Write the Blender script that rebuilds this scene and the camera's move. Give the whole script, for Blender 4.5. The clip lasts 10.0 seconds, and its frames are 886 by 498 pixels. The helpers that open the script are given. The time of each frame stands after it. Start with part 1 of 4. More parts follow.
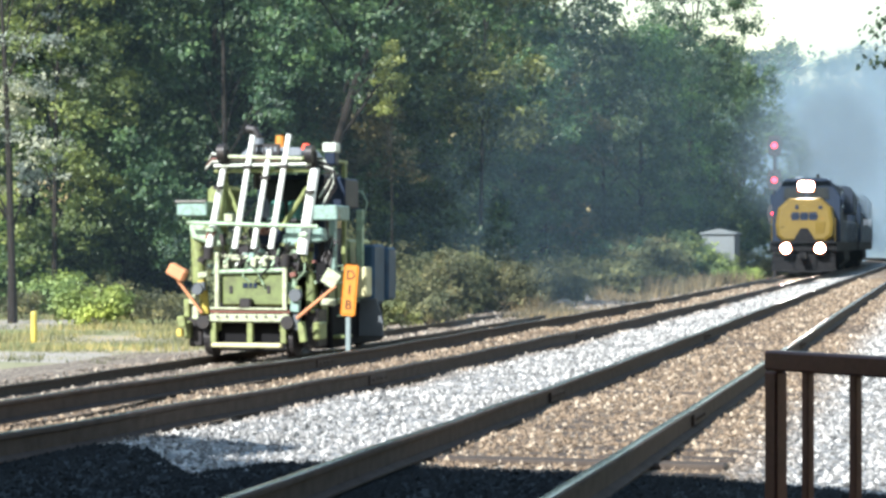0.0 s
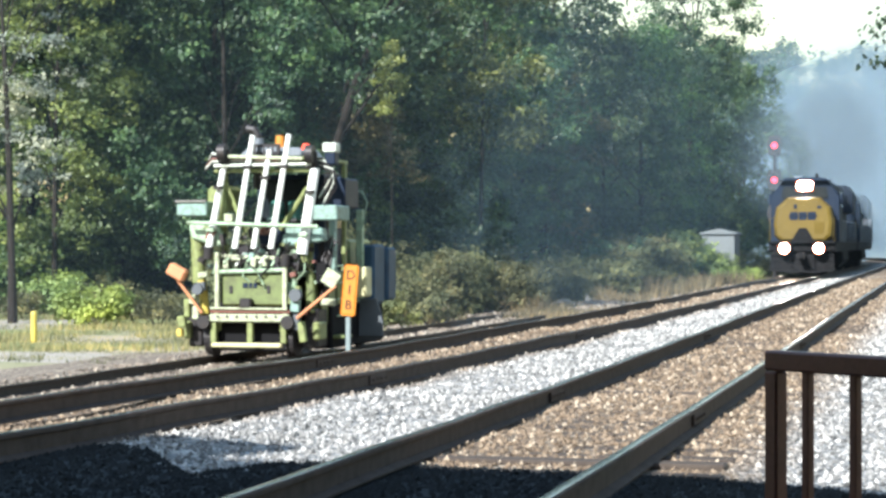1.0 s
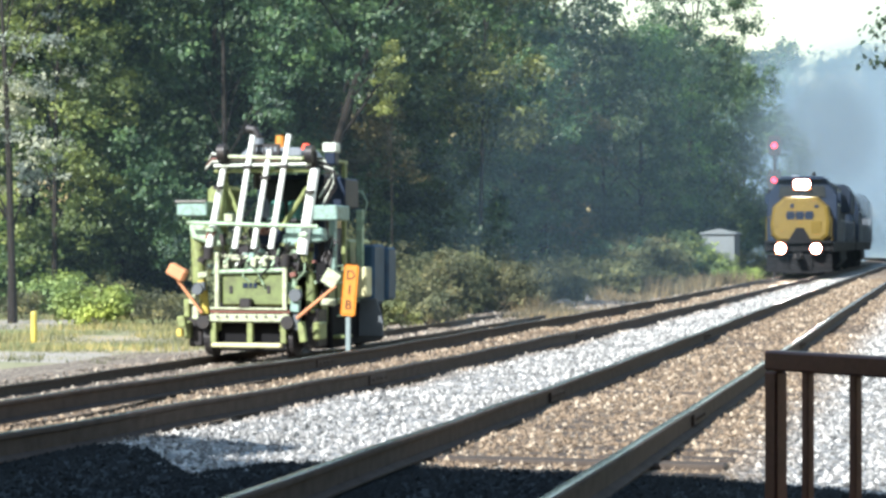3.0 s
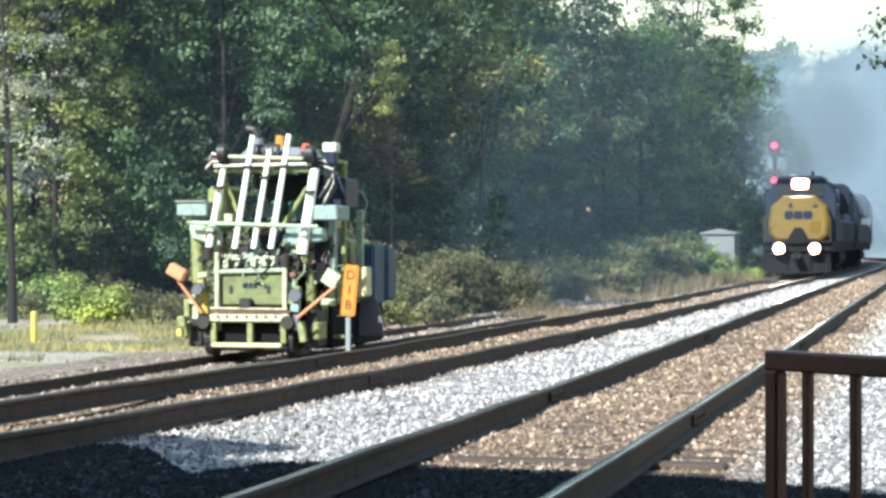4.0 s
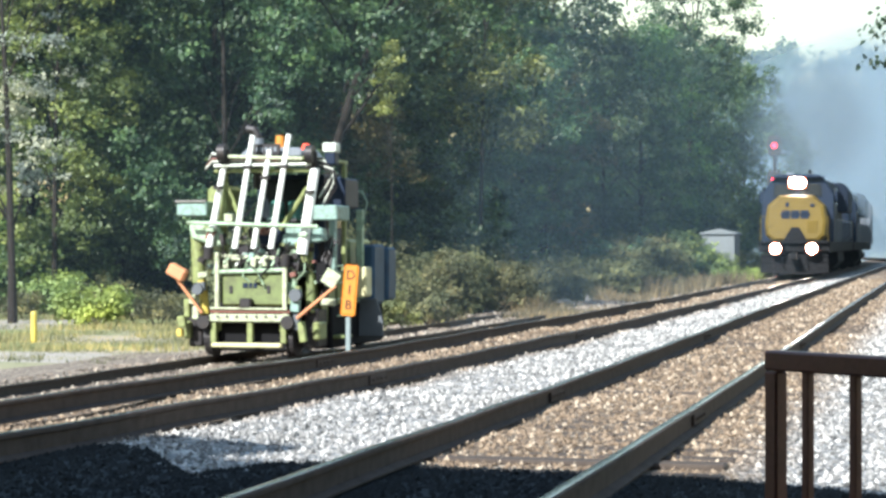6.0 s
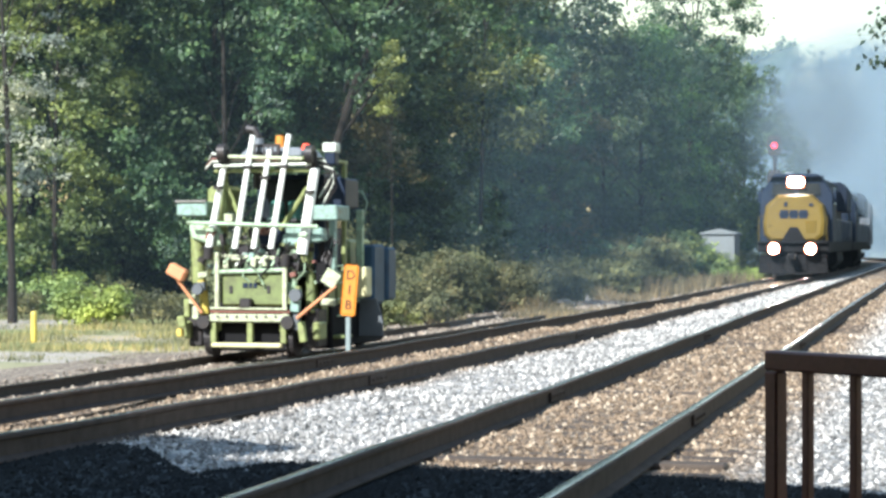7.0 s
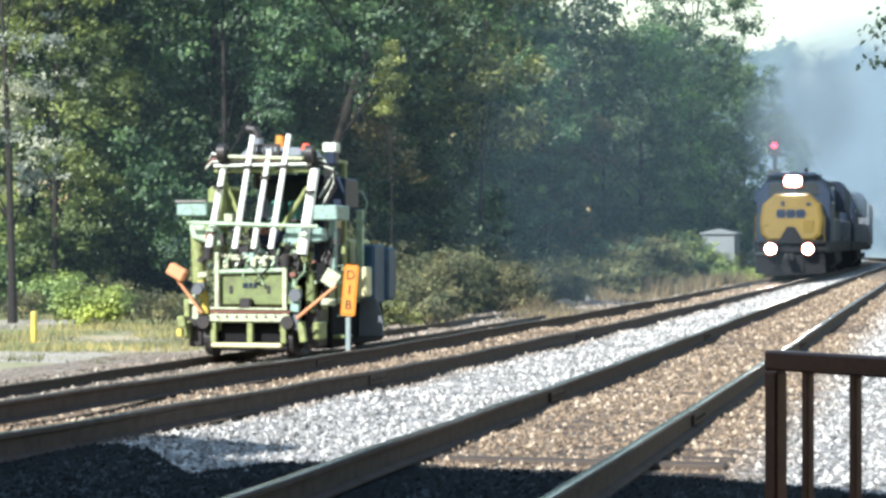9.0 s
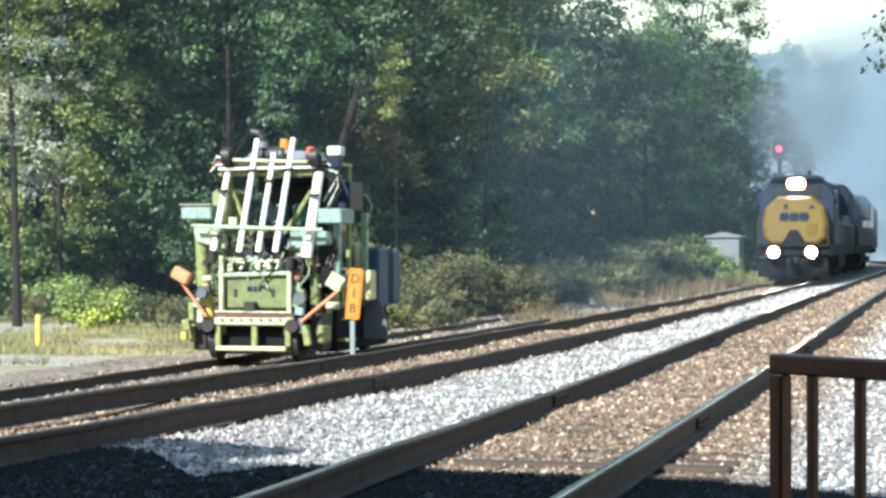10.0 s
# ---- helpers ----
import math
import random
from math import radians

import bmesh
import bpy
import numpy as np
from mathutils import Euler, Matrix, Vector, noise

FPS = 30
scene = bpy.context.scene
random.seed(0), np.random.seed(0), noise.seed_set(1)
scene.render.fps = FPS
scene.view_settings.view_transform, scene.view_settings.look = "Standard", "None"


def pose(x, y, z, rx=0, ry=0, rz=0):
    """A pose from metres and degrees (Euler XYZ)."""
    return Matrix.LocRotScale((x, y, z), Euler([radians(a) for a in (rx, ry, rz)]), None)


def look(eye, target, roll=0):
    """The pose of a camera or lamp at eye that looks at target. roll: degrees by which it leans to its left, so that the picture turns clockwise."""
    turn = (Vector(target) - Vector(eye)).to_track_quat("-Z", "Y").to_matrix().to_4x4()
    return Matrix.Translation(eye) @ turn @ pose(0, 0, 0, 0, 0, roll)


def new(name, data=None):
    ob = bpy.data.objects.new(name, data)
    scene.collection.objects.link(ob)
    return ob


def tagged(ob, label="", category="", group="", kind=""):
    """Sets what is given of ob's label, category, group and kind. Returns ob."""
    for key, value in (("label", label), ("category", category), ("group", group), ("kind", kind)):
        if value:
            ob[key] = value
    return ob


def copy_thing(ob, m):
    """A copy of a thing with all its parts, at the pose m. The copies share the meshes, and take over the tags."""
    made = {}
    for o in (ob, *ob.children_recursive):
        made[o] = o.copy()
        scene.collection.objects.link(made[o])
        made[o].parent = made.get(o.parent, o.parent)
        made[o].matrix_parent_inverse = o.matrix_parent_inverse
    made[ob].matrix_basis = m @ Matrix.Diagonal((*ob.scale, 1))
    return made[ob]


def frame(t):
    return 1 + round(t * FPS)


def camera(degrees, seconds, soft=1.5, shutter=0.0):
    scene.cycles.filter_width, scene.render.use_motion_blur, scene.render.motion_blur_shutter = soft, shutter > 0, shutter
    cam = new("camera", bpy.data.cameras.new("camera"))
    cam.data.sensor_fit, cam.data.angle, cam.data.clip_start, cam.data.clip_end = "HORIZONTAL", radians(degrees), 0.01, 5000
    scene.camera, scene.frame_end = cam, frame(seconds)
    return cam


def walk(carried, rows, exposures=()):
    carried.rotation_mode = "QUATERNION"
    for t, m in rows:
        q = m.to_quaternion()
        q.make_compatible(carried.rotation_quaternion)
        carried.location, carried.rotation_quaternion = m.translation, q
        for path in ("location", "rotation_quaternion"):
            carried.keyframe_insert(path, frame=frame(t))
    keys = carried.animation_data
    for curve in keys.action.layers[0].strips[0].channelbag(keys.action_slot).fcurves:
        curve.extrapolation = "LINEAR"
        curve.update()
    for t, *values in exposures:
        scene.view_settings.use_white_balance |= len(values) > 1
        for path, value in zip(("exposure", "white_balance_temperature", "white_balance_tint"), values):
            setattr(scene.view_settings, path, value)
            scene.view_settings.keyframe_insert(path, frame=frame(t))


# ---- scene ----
CAM_Z = 1.6
TURN = 13.65
cam = camera(24.0, 10.0, soft=2.9)


def aim(dx, dy):
    """The standing camera, nudged by small angles to its left and upward."""
    return pose(0, 0, CAM_Z, 90 + dy, 0, TURN + dx)


walk(cam, [(0.0, aim(0, 0)), (4.0, aim(0, 0)), (9.4, aim(0, 0)), (9.5, aim(-0.045, 0.012)), (9.6, aim(-0.062, 0.03)),
           (9.7, aim(0.155, 0.02)), (9.8, aim(0.11, 0.075)), (9.9, aim(0.125, 0.08)), (10.0, aim(0.122, 0.092))],
     exposures=[(0.0, 1.36, 5720, 8), (10.0, 1.36, 5720, 8)])

# ---- light ----
SUN_TO = Vector((-0.27, -0.76, 0.59)).normalized()
world = bpy.data.worlds.new("sky")
scene.world = world
world.use_nodes = True
sky = world.node_tree.nodes.new("ShaderNodeTexSky")
sky.sky_type, sky.sun_disc = "NISHITA", False
sky.sun_elevation = math.asin(SUN_TO.z)
sky.sun_rotation = math.atan2(SUN_TO.x, SUN_TO.y)
sky.dust_density, sky.air_density, sky.ozone_density = 1.0, 2.0, 1.0
world.node_tree.links.new(sky.outputs[0], world.node_tree.nodes["Background"].inputs[0])
world.node_tree.nodes["Background"].inputs[1].default_value = 0.088
sun = new("sun", bpy.data.lights.new("sun", "SUN"))
sun.data.energy, sun.data.angle, sun.data.color = 5.0, radians(0.6), (1.0, 0.93, 0.82)
sun.matrix_world = look((0, 0, 60), Vector((0, 0, 60)) - SUN_TO)


# ---- materials ----
def nodes_of(name):
    m = bpy.data.materials.new(name)
    m.use_nodes = True
    t = m.node_tree
    return m, t, t.nodes["Principled BSDF"], t.nodes, t.links


def noise_tex(t, scale, detail=6, coord="Object", rough=0.6):
    c = t.nodes.new("ShaderNodeTexCoord")
    n = t.nodes.new("ShaderNodeTexNoise")
    n.inputs["Scale"].default_value, n.inputs["Detail"].default_value, n.inputs["Roughness"].default_value = scale, detail, rough
    t.links.new(c.outputs[coord], n.inputs["Vector"])
    return n.outputs["Fac"]


def ramp(t, fac, stops):
    r = t.nodes.new("ShaderNodeValToRGB")
    e = r.color_ramp.elements
    while len(e) < len(stops):
        e.new(0.5)
    for el, (p, col) in zip(e, stops):
        el.position, el.color = p, (*col, 1)
    t.links.new(fac, r.inputs[0])
    return r.outputs[0]


def mix(t, fac, a, b, mode="MIX"):
    n = t.nodes.new("ShaderNodeMix")
    n.data_type, n.blend_type = "RGBA", mode
    for sock, v in ((n.inputs[0], fac), (n.inputs[6], a), (n.inputs[7], b)):
        if isinstance(v, (int, float)):
            sock.default_value = v
        elif isinstance(v, tuple):
            sock.default_value = (*v, 1)
        else:
            t.links.new(v, sock)
    return n.outputs[2]


def bumped(t, bsdf, fac, strength, dist):
    b = t.nodes.new("ShaderNodeBump")
    b.inputs["Strength"].default_value, b.inputs["Distance"].default_value = strength, dist
    t.links.new(fac, b.inputs["Height"])
    t.links.new(b.outputs[0], bsdf.inputs["Normal"])


def worn(name, col, dirt=(0.10, 0.075, 0.05), amount=0.5, rough=0.5, metal=0.0, scale=3.0, grain=40.0, bump=0.15):
    """Painted or bare surface with blotchy dirt and fine grain."""
    m, t, b, _, links = nodes_of(name)
    big = ramp(t, noise_tex(t, scale, 5), [(0.42, (0, 0, 0)), (0.72, (1, 1, 1))])
    fine = noise_tex(t, grain, 4)
    sep = t.nodes.new("ShaderNodeMath")
    sep.operation = "MULTIPLY"
    links.new(big, sep.inputs[0])
    sep.inputs[1].default_value = amount
    c = mix(t, sep.outputs[0], col, dirt)
    c = mix(t, 0.35, c, ramp(t, fine, [(0.3, tuple(v * 0.55 for v in col)), (0.7, tuple(min(1, v * 1.25) for v in col))]))
    links.new(c, b.inputs["Base Color"])
    r = t.nodes.new("ShaderNodeMapRange")
    r.inputs[3].default_value, r.inputs[4].default_value = max(0.05, rough - 0.12), min(1, rough + 0.2)
    links.new(fine, r.inputs[0])
    links.new(r.outputs[0], b.inputs["Roughness"])
    b.inputs["Metallic"].default_value = metal
    bumped(t, b, fine, bump, 0.01)
    return m


def glow(name, col, power):
    m, t, b, _, _ = nodes_of(name)
    b.inputs["Base Color"].default_value = (*col, 1)
    b.inputs["Emission Color"].default_value = (*col, 1)
    b.inputs["Emission Strength"].default_value = power
    return m


def x_band(t, stops):
    """A mask over world x: rust-stained beds under the tracks."""
    g = t.nodes.new("ShaderNodeNewGeometry")
    s = t.nodes.new("ShaderNodeSeparateXYZ")
    t.links.new(g.outputs["Position"], s.inputs[0])
    n = noise_tex(t, 1.6, 4)
    mr = t.nodes.new("ShaderNodeMapRange")
    mr.inputs[1].default_value, mr.inputs[2].default_value = -16.0, 4.0
    t.links.new(s.outputs[0], mr.inputs[0])
    ad = t.nodes.new("ShaderNodeMath")
    ad.operation = "MULTIPLY_ADD"
    t.links.new(n, ad.inputs[0])
    ad.inputs[1].default_value = 0.03
    t.links.new(mr.outputs[0], ad.inputs[2])
    return ramp(t, ad.outputs[0], [((x + 16) / 20 + 0.015, (v, v, v)) for x, v in stops])


RUST_BANDS = [(-9.6, 0.75), (-8.4, 0.6), (-7.9, 0.95), (-5.65, 0.95), (-5.3, 0.12), (-3.6, 0.1), (-3.4, 0.95), (-1.45, 0.95), (-0.95, 0.12)]


def ballast_material(name, island):
    m, t, b, nodes, links = nodes_of(name)
    if island:
        fac = nodes.new("ShaderNodeNewGeometry").outputs["Random Per Island"]
    else:
        v = nodes.new("ShaderNodeTexVoronoi")
        v.inputs["Scale"].default_value = 17
        c = nodes.new("ShaderNodeTexCoord")
        links.new(c.outputs["Object"], v.inputs["Vector"])
        sx = nodes.new("ShaderNodeSeparateColor")
        links.new(v.outputs["Color"], sx.inputs[0])
        fac = sx.outputs[0]
        bumped(t, b, v.outputs["Distance"], 1.0, 0.05)
    grey = ramp(t, fac, [(0.0, (0.09, 0.09, 0.088)), (0.3, (0.205, 0.205, 0.20)), (0.75, (0.36, 0.355, 0.345)), (1.0, (0.66, 0.65, 0.63))])
    rust = ramp(t, fac, [(0.0, (0.062, 0.043, 0.03)), (0.4, (0.145, 0.098, 0.057)), (0.8, (0.235, 0.165, 0.10)), (1.0, (0.43, 0.35, 0.25))])
    c = mix(t, x_band(t, RUST_BANDS), grey, rust)
    c = mix(t, 0.5, c, ramp(t, noise_tex(t, 0.9, 5), [(0.3, (0.5, 0.49, 0.47)), (0.7, (1, 1, 1))]), "MULTIPLY")
    links.new(c, b.inputs["Base Color"])
    b.inputs["Roughness"].default_value = 0.75
    return m


def soil_material():
    m, t, b, nodes, links = nodes_of("soil_and_grass")
    n1, n2 = noise_tex(t, 0.16, 6), noise_tex(t, 5.0, 6)
    g = mix(t, n2, (0.07, 0.11, 0.03), (0.22, 0.22, 0.09))
    d = mix(t, n2, (0.20, 0.16, 0.11), (0.38, 0.33, 0.26))
    links.new(mix(t, ramp(t, n1, [(0.46, (0, 0, 0)), (0.62, (1, 1, 1))]), g, d), b.inputs["Base Color"])
    b.inputs["Roughness"].default_value = 0.95
    bumped(t, b, n2, 0.6, 0.08)
    return m


def leaf_material(name, dark, mid, light, gloss=0.5):
    m, t, b, nodes, links = nodes_of(name)
    isl = nodes.new("ShaderNodeNewGeometry").outputs["Random Per Island"]
    obj = nodes.new("ShaderNodeObjectInfo").outputs["Random"]
    low, high = (tuple(m_ * (1 - k) + e * k for m_, e in zip(mid, end)) for end, k in ((dark, 0.6), (light, 0.5)))
    c = ramp(t, isl, [(0.0, low), (0.55, mid), (1.0, high)])
    hs = nodes.new("ShaderNodeHueSaturation")
    mr = nodes.new("ShaderNodeMapRange")
    mr.inputs[3].default_value, mr.inputs[4].default_value = 0.475, 0.515
    links.new(obj, mr.inputs[0])
    links.new(mr.outputs[0], hs.inputs["Hue"])
    mv = nodes.new("ShaderNodeMapRange")
    mv.inputs[3].default_value, mv.inputs[4].default_value = 0.75, 1.3
    links.new(obj, mv.inputs[0])
    links.new(mv.outputs[0], hs.inputs["Value"])
    # Noise tints paint leaf clusters as if shaded (cool, dark) or sunlit (warm).
    shade_patch = ramp(t, noise_tex(t, 0.55, 3), [(0.38, (0.36, 0.43, 0.48)), (0.5, (0.7, 0.74, 0.74)), (0.66, (1.5, 1.4, 1.05))])
    links.new(mix(t, 1.0, c, shade_patch, "MULTIPLY"), hs.inputs["Color"])
    links.new(hs.outputs[0], b.inputs["Base Color"])
    b.inputs["Roughness"].default_value = gloss
    tr = nodes.new("ShaderNodeBsdfTranslucent")
    links.new(hs.outputs[0], tr.inputs[0])
    mx = nodes.new("ShaderNodeMixShader")
    mx.inputs[0].default_value = 0.28
    links.new(b.outputs[0], mx.inputs[1])
    links.new(tr.outputs[0], mx.inputs[2])
    links.new(mx.outputs[0], nodes["Material Output"].inputs["Surface"])
    return m


def smoke_haze_material(name, col, dense):
    """Smoke and painted haze, thin: denser in the puff's middle, torn at its rim."""
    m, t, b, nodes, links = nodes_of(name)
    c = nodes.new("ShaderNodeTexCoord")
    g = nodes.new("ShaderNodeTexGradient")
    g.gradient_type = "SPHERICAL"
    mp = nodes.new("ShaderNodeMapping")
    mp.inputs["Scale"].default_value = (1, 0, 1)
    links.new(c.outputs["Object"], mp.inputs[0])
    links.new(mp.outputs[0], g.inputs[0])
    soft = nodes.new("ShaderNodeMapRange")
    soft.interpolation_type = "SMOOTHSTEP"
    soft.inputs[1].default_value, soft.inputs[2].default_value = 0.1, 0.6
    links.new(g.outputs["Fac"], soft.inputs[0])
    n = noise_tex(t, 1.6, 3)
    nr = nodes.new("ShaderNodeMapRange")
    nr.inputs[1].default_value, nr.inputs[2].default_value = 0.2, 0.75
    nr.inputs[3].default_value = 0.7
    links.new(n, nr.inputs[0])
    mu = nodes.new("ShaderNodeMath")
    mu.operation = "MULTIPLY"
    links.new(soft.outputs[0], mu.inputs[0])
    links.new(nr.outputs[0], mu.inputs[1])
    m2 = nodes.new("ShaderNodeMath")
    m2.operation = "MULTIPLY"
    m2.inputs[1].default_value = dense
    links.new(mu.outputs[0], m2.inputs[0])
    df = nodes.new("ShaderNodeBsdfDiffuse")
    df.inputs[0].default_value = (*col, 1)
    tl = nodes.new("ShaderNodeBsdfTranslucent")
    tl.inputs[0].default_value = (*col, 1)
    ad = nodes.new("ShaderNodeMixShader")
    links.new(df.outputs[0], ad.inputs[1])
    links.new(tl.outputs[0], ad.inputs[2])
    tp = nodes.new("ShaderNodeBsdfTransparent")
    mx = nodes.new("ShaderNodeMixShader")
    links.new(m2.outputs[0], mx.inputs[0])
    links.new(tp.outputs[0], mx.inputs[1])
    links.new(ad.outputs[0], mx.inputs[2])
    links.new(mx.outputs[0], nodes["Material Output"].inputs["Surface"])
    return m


M_BED = ballast_material("ballast_bed", False)
M_STONE = ballast_material("ballast_stone", True)
M_SOIL = soil_material()
# Dark ground, its colour blackened further to deepen the shade on it.
M_SHADE_GROUND = worn("shade_dark_ground", (0.04, 0.045, 0.048), (0.02, 0.022, 0.024), 0.6, 0.95, 0, 1.5, 14, 0.8)
M_SHADE_GROUND.node_tree.nodes["Principled BSDF"].inputs["Specular IOR Level"].default_value = 0.1
M_PALE = worn("pale_dusty_gravel", (0.29, 0.265, 0.235), (0.22, 0.20, 0.13), 0.6, 0.95, 0, 0.8, 9, 0.6)
M_RAIL = worn("rusty_rail_steel", (0.09, 0.07, 0.062), (0.042, 0.032, 0.028), 0.95, 0.8, 0.1, 7, 45, 0.5)
M_HEAD = worn("polished_rail_head", (0.46, 0.44, 0.42), (0.20, 0.15, 0.12), 0.5, 0.17, 1.0, 1.5, 25, 0.05)
M_TIE = worn("creosoted_tie", (0.045, 0.032, 0.024), (0.09, 0.07, 0.052), 0.6, 0.9, 0, 6, 60, 0.4)
M_BROWN = worn("brown_painted_steel", (0.19, 0.075, 0.055), (0.07, 0.04, 0.032), 0.5, 0.42, 0.1, 8, 80)
M_CONCRETE = worn("concrete", (0.36, 0.34, 0.31), (0.2, 0.18, 0.16), 0.5, 0.9, 0, 0.6, 12)
M_BARK = worn("bark", (0.024, 0.02, 0.017), (0.012, 0.01, 0.008), 0.7, 0.95, 0, 5, 30, 0.8)
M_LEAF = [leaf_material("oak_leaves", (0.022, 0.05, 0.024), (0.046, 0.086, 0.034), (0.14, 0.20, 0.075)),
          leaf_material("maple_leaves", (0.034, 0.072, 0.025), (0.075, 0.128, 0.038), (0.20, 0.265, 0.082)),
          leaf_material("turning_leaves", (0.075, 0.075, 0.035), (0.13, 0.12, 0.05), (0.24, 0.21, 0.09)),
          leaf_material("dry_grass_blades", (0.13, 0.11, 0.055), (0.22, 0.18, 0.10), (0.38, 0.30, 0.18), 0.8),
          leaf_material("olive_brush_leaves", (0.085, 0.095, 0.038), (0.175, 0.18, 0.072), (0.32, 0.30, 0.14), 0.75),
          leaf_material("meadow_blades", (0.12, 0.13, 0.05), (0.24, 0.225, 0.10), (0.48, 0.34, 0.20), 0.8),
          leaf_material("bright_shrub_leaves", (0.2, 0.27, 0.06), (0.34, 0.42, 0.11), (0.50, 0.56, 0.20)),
          # Yellow-green leaves, lightened in colour to look sunlit.
          leaf_material("sunlit_yellow_green_leaves", (0.075, 0.105, 0.03), (0.15, 0.19, 0.05), (0.29, 0.32, 0.10)),
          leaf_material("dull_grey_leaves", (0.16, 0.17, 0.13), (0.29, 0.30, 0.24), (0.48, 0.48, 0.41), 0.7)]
M_LIME = worn("pale_green_machine_paint", (0.31, 0.42, 0.28), (0.09, 0.075, 0.04), 1.0, 0.5, 0, 9, 40)
M_OLIVE = worn("yellow_green_machine_paint", (0.20, 0.23, 0.08), (0.07, 0.055, 0.03), 0.95, 0.5, 0, 9, 40)
M_TEAL = worn("faded_teal_machine_paint", (0.20, 0.30, 0.26), (0.07, 0.07, 0.05), 1.0, 0.5, 0, 9, 40)
M_CREAM = worn("cream_white_paint", (0.60, 0.63, 0.55), (0.22, 0.20, 0.13), 0.95, 0.45, 0, 9, 30)
M_BLACK = worn("greasy_black_steel", (0.022, 0.02, 0.022), (0.06, 0.045, 0.03), 0.5, 0.5, 0.4, 6, 50)
M_PILOT = worn("sooty_black_pilot", (0.008, 0.008, 0.009), (0.014, 0.013, 0.012), 0.5, 0.85, 0, 3, 30)
M_ROCK = worn("weathered_rock", (0.19, 0.18, 0.165), (0.08, 0.075, 0.06), 0.6, 0.9, 0, 3, 20, 0.6)
M_NAVY = worn("navy_painted_steel", (0.012, 0.02, 0.04), (0.02, 0.02, 0.022), 0.4, 0.45, 0, 4, 40)
M_BLUE = worn("dull_blue_steel", (0.04, 0.075, 0.12), (0.025, 0.03, 0.035), 0.6, 0.5, 0, 4, 40)
M_TANK = worn("grimy_green_tank_paint", (0.125, 0.155, 0.05), (0.05, 0.045, 0.025), 0.9, 0.5, 0, 7, 40)
M_CHIPPED = worn("chipped_pale_paint", (0.38, 0.41, 0.27), (0.10, 0.075, 0.045), 1.0, 0.5, 0, 11, 45)
M_POLE = worn("white_pole_paint", (0.78, 0.79, 0.75), (0.34, 0.31, 0.22), 0.6, 0.45, 0, 8, 30)
M_SEAT = worn("dark_teal_seat", (0.04, 0.14, 0.115), (0.03, 0.05, 0.04), 0.6, 0.6, 0, 7, 40)
M_BUTTER = worn("pale_butter_paint", (0.52, 0.48, 0.26), (0.2, 0.17, 0.09), 0.6, 0.5, 0, 7, 30)
M_FLAP = worn("grey_rubber", (0.085, 0.095, 0.105), (0.04, 0.04, 0.04), 0.5, 0.7, 0, 5, 30)
M_POST = worn("weathered_sign_post", (0.17, 0.21, 0.21), (0.09, 0.09, 0.085), 0.5, 0.6, 0, 7, 40)
M_ORANGE = worn("orange_paint", (0.50, 0.185, 0.015), (0.26, 0.1, 0.02), 0.35, 0.5, 0, 5, 30)
M_SALMON = worn("faded_orange_paint", (0.50, 0.215, 0.095), (0.22, 0.11, 0.06), 0.45, 0.6, 0, 5, 30)
M_YELLOW = worn("yellow_paint", (0.52, 0.40, 0.07), (0.22, 0.16, 0.05), 0.4, 0.55, 0, 5, 30)
M_NOSE = worn("locomotive_yellow", (0.108, 0.074, 0.011), (0.07, 0.046, 0.012), 0.7, 0.55, 0, 1.2, 20)
M_CAR = worn("sooty_grey_car_paint", (0.09, 0.10, 0.115), (0.05, 0.05, 0.05), 0.6, 0.7, 0, 1.2, 20)
M_SHED = worn("pale_sheet_metal", (0.125, 0.14, 0.145), (0.09, 0.09, 0.085), 0.5, 0.6, 0, 1.5, 20)
M_LOCO = worn("locomotive_dark_blue", (0.010, 0.018, 0.036), (0.018, 0.019, 0.024), 0.5, 0.6, 0, 1.2, 20)
M_GREY = worn("locomotive_grey", (0.15, 0.168, 0.192), (0.09, 0.085, 0.08), 0.5, 0.55, 0, 1.2, 20)
for m in (M_NOSE, M_LOCO, M_PILOT, M_BARK, M_NAVY, M_BLUE, M_RAIL):
    for node in m.node_tree.nodes:
        if node.type == 'BSDF_PRINCIPLED':
            node.inputs["Specular IOR Level"].default_value = 0.15   # dull, sooty or rough
M_GLASS = worn("dark_window_glass", (0.012, 0.016, 0.02), (0.03, 0.03, 0.03), 0.3, 0.12, 0, 2, 10, 0.02)
M_LAMP = glow("lit_headlamp", (1.0, 0.84, 0.62), 130.0)
# Orange glow added around the lamps to paint their halo.
M_HALO = glow("lamp_halo_glow", (1.0, 0.22, 0.09), 0.55)
M_SIGNAL = glow("red_signal_lens", (1.0, 0.03, 0.06), 3.5)
M_BEACON = worn("red_beacon_plastic", (0.9, 0.08, 0.03), (0.6, 0.05, 0.02), 0.3, 0.3, 0, 6, 30)
M_SMOKE = smoke_haze_material("diesel_smoke", (0.22, 0.29, 0.36), 0.38)
# Bluish veil that paints distance haze over the far woods.
M_FAR = smoke_haze_material("far_haze", (0.25, 0.34, 0.43), 0.85)
M_PLUME = smoke_haze_material("dark_plume", (0.10, 0.12, 0.14), 0.42)
# Two blue veils added to lift the woods' darks like aerial haze.
M_HAZE = smoke_haze_material("blue_haze_veil", (0.36, 0.54, 0.72), 0.042)
M_THIN = smoke_haze_material("faint_haze", (0.40, 0.58, 0.76), 0.021)


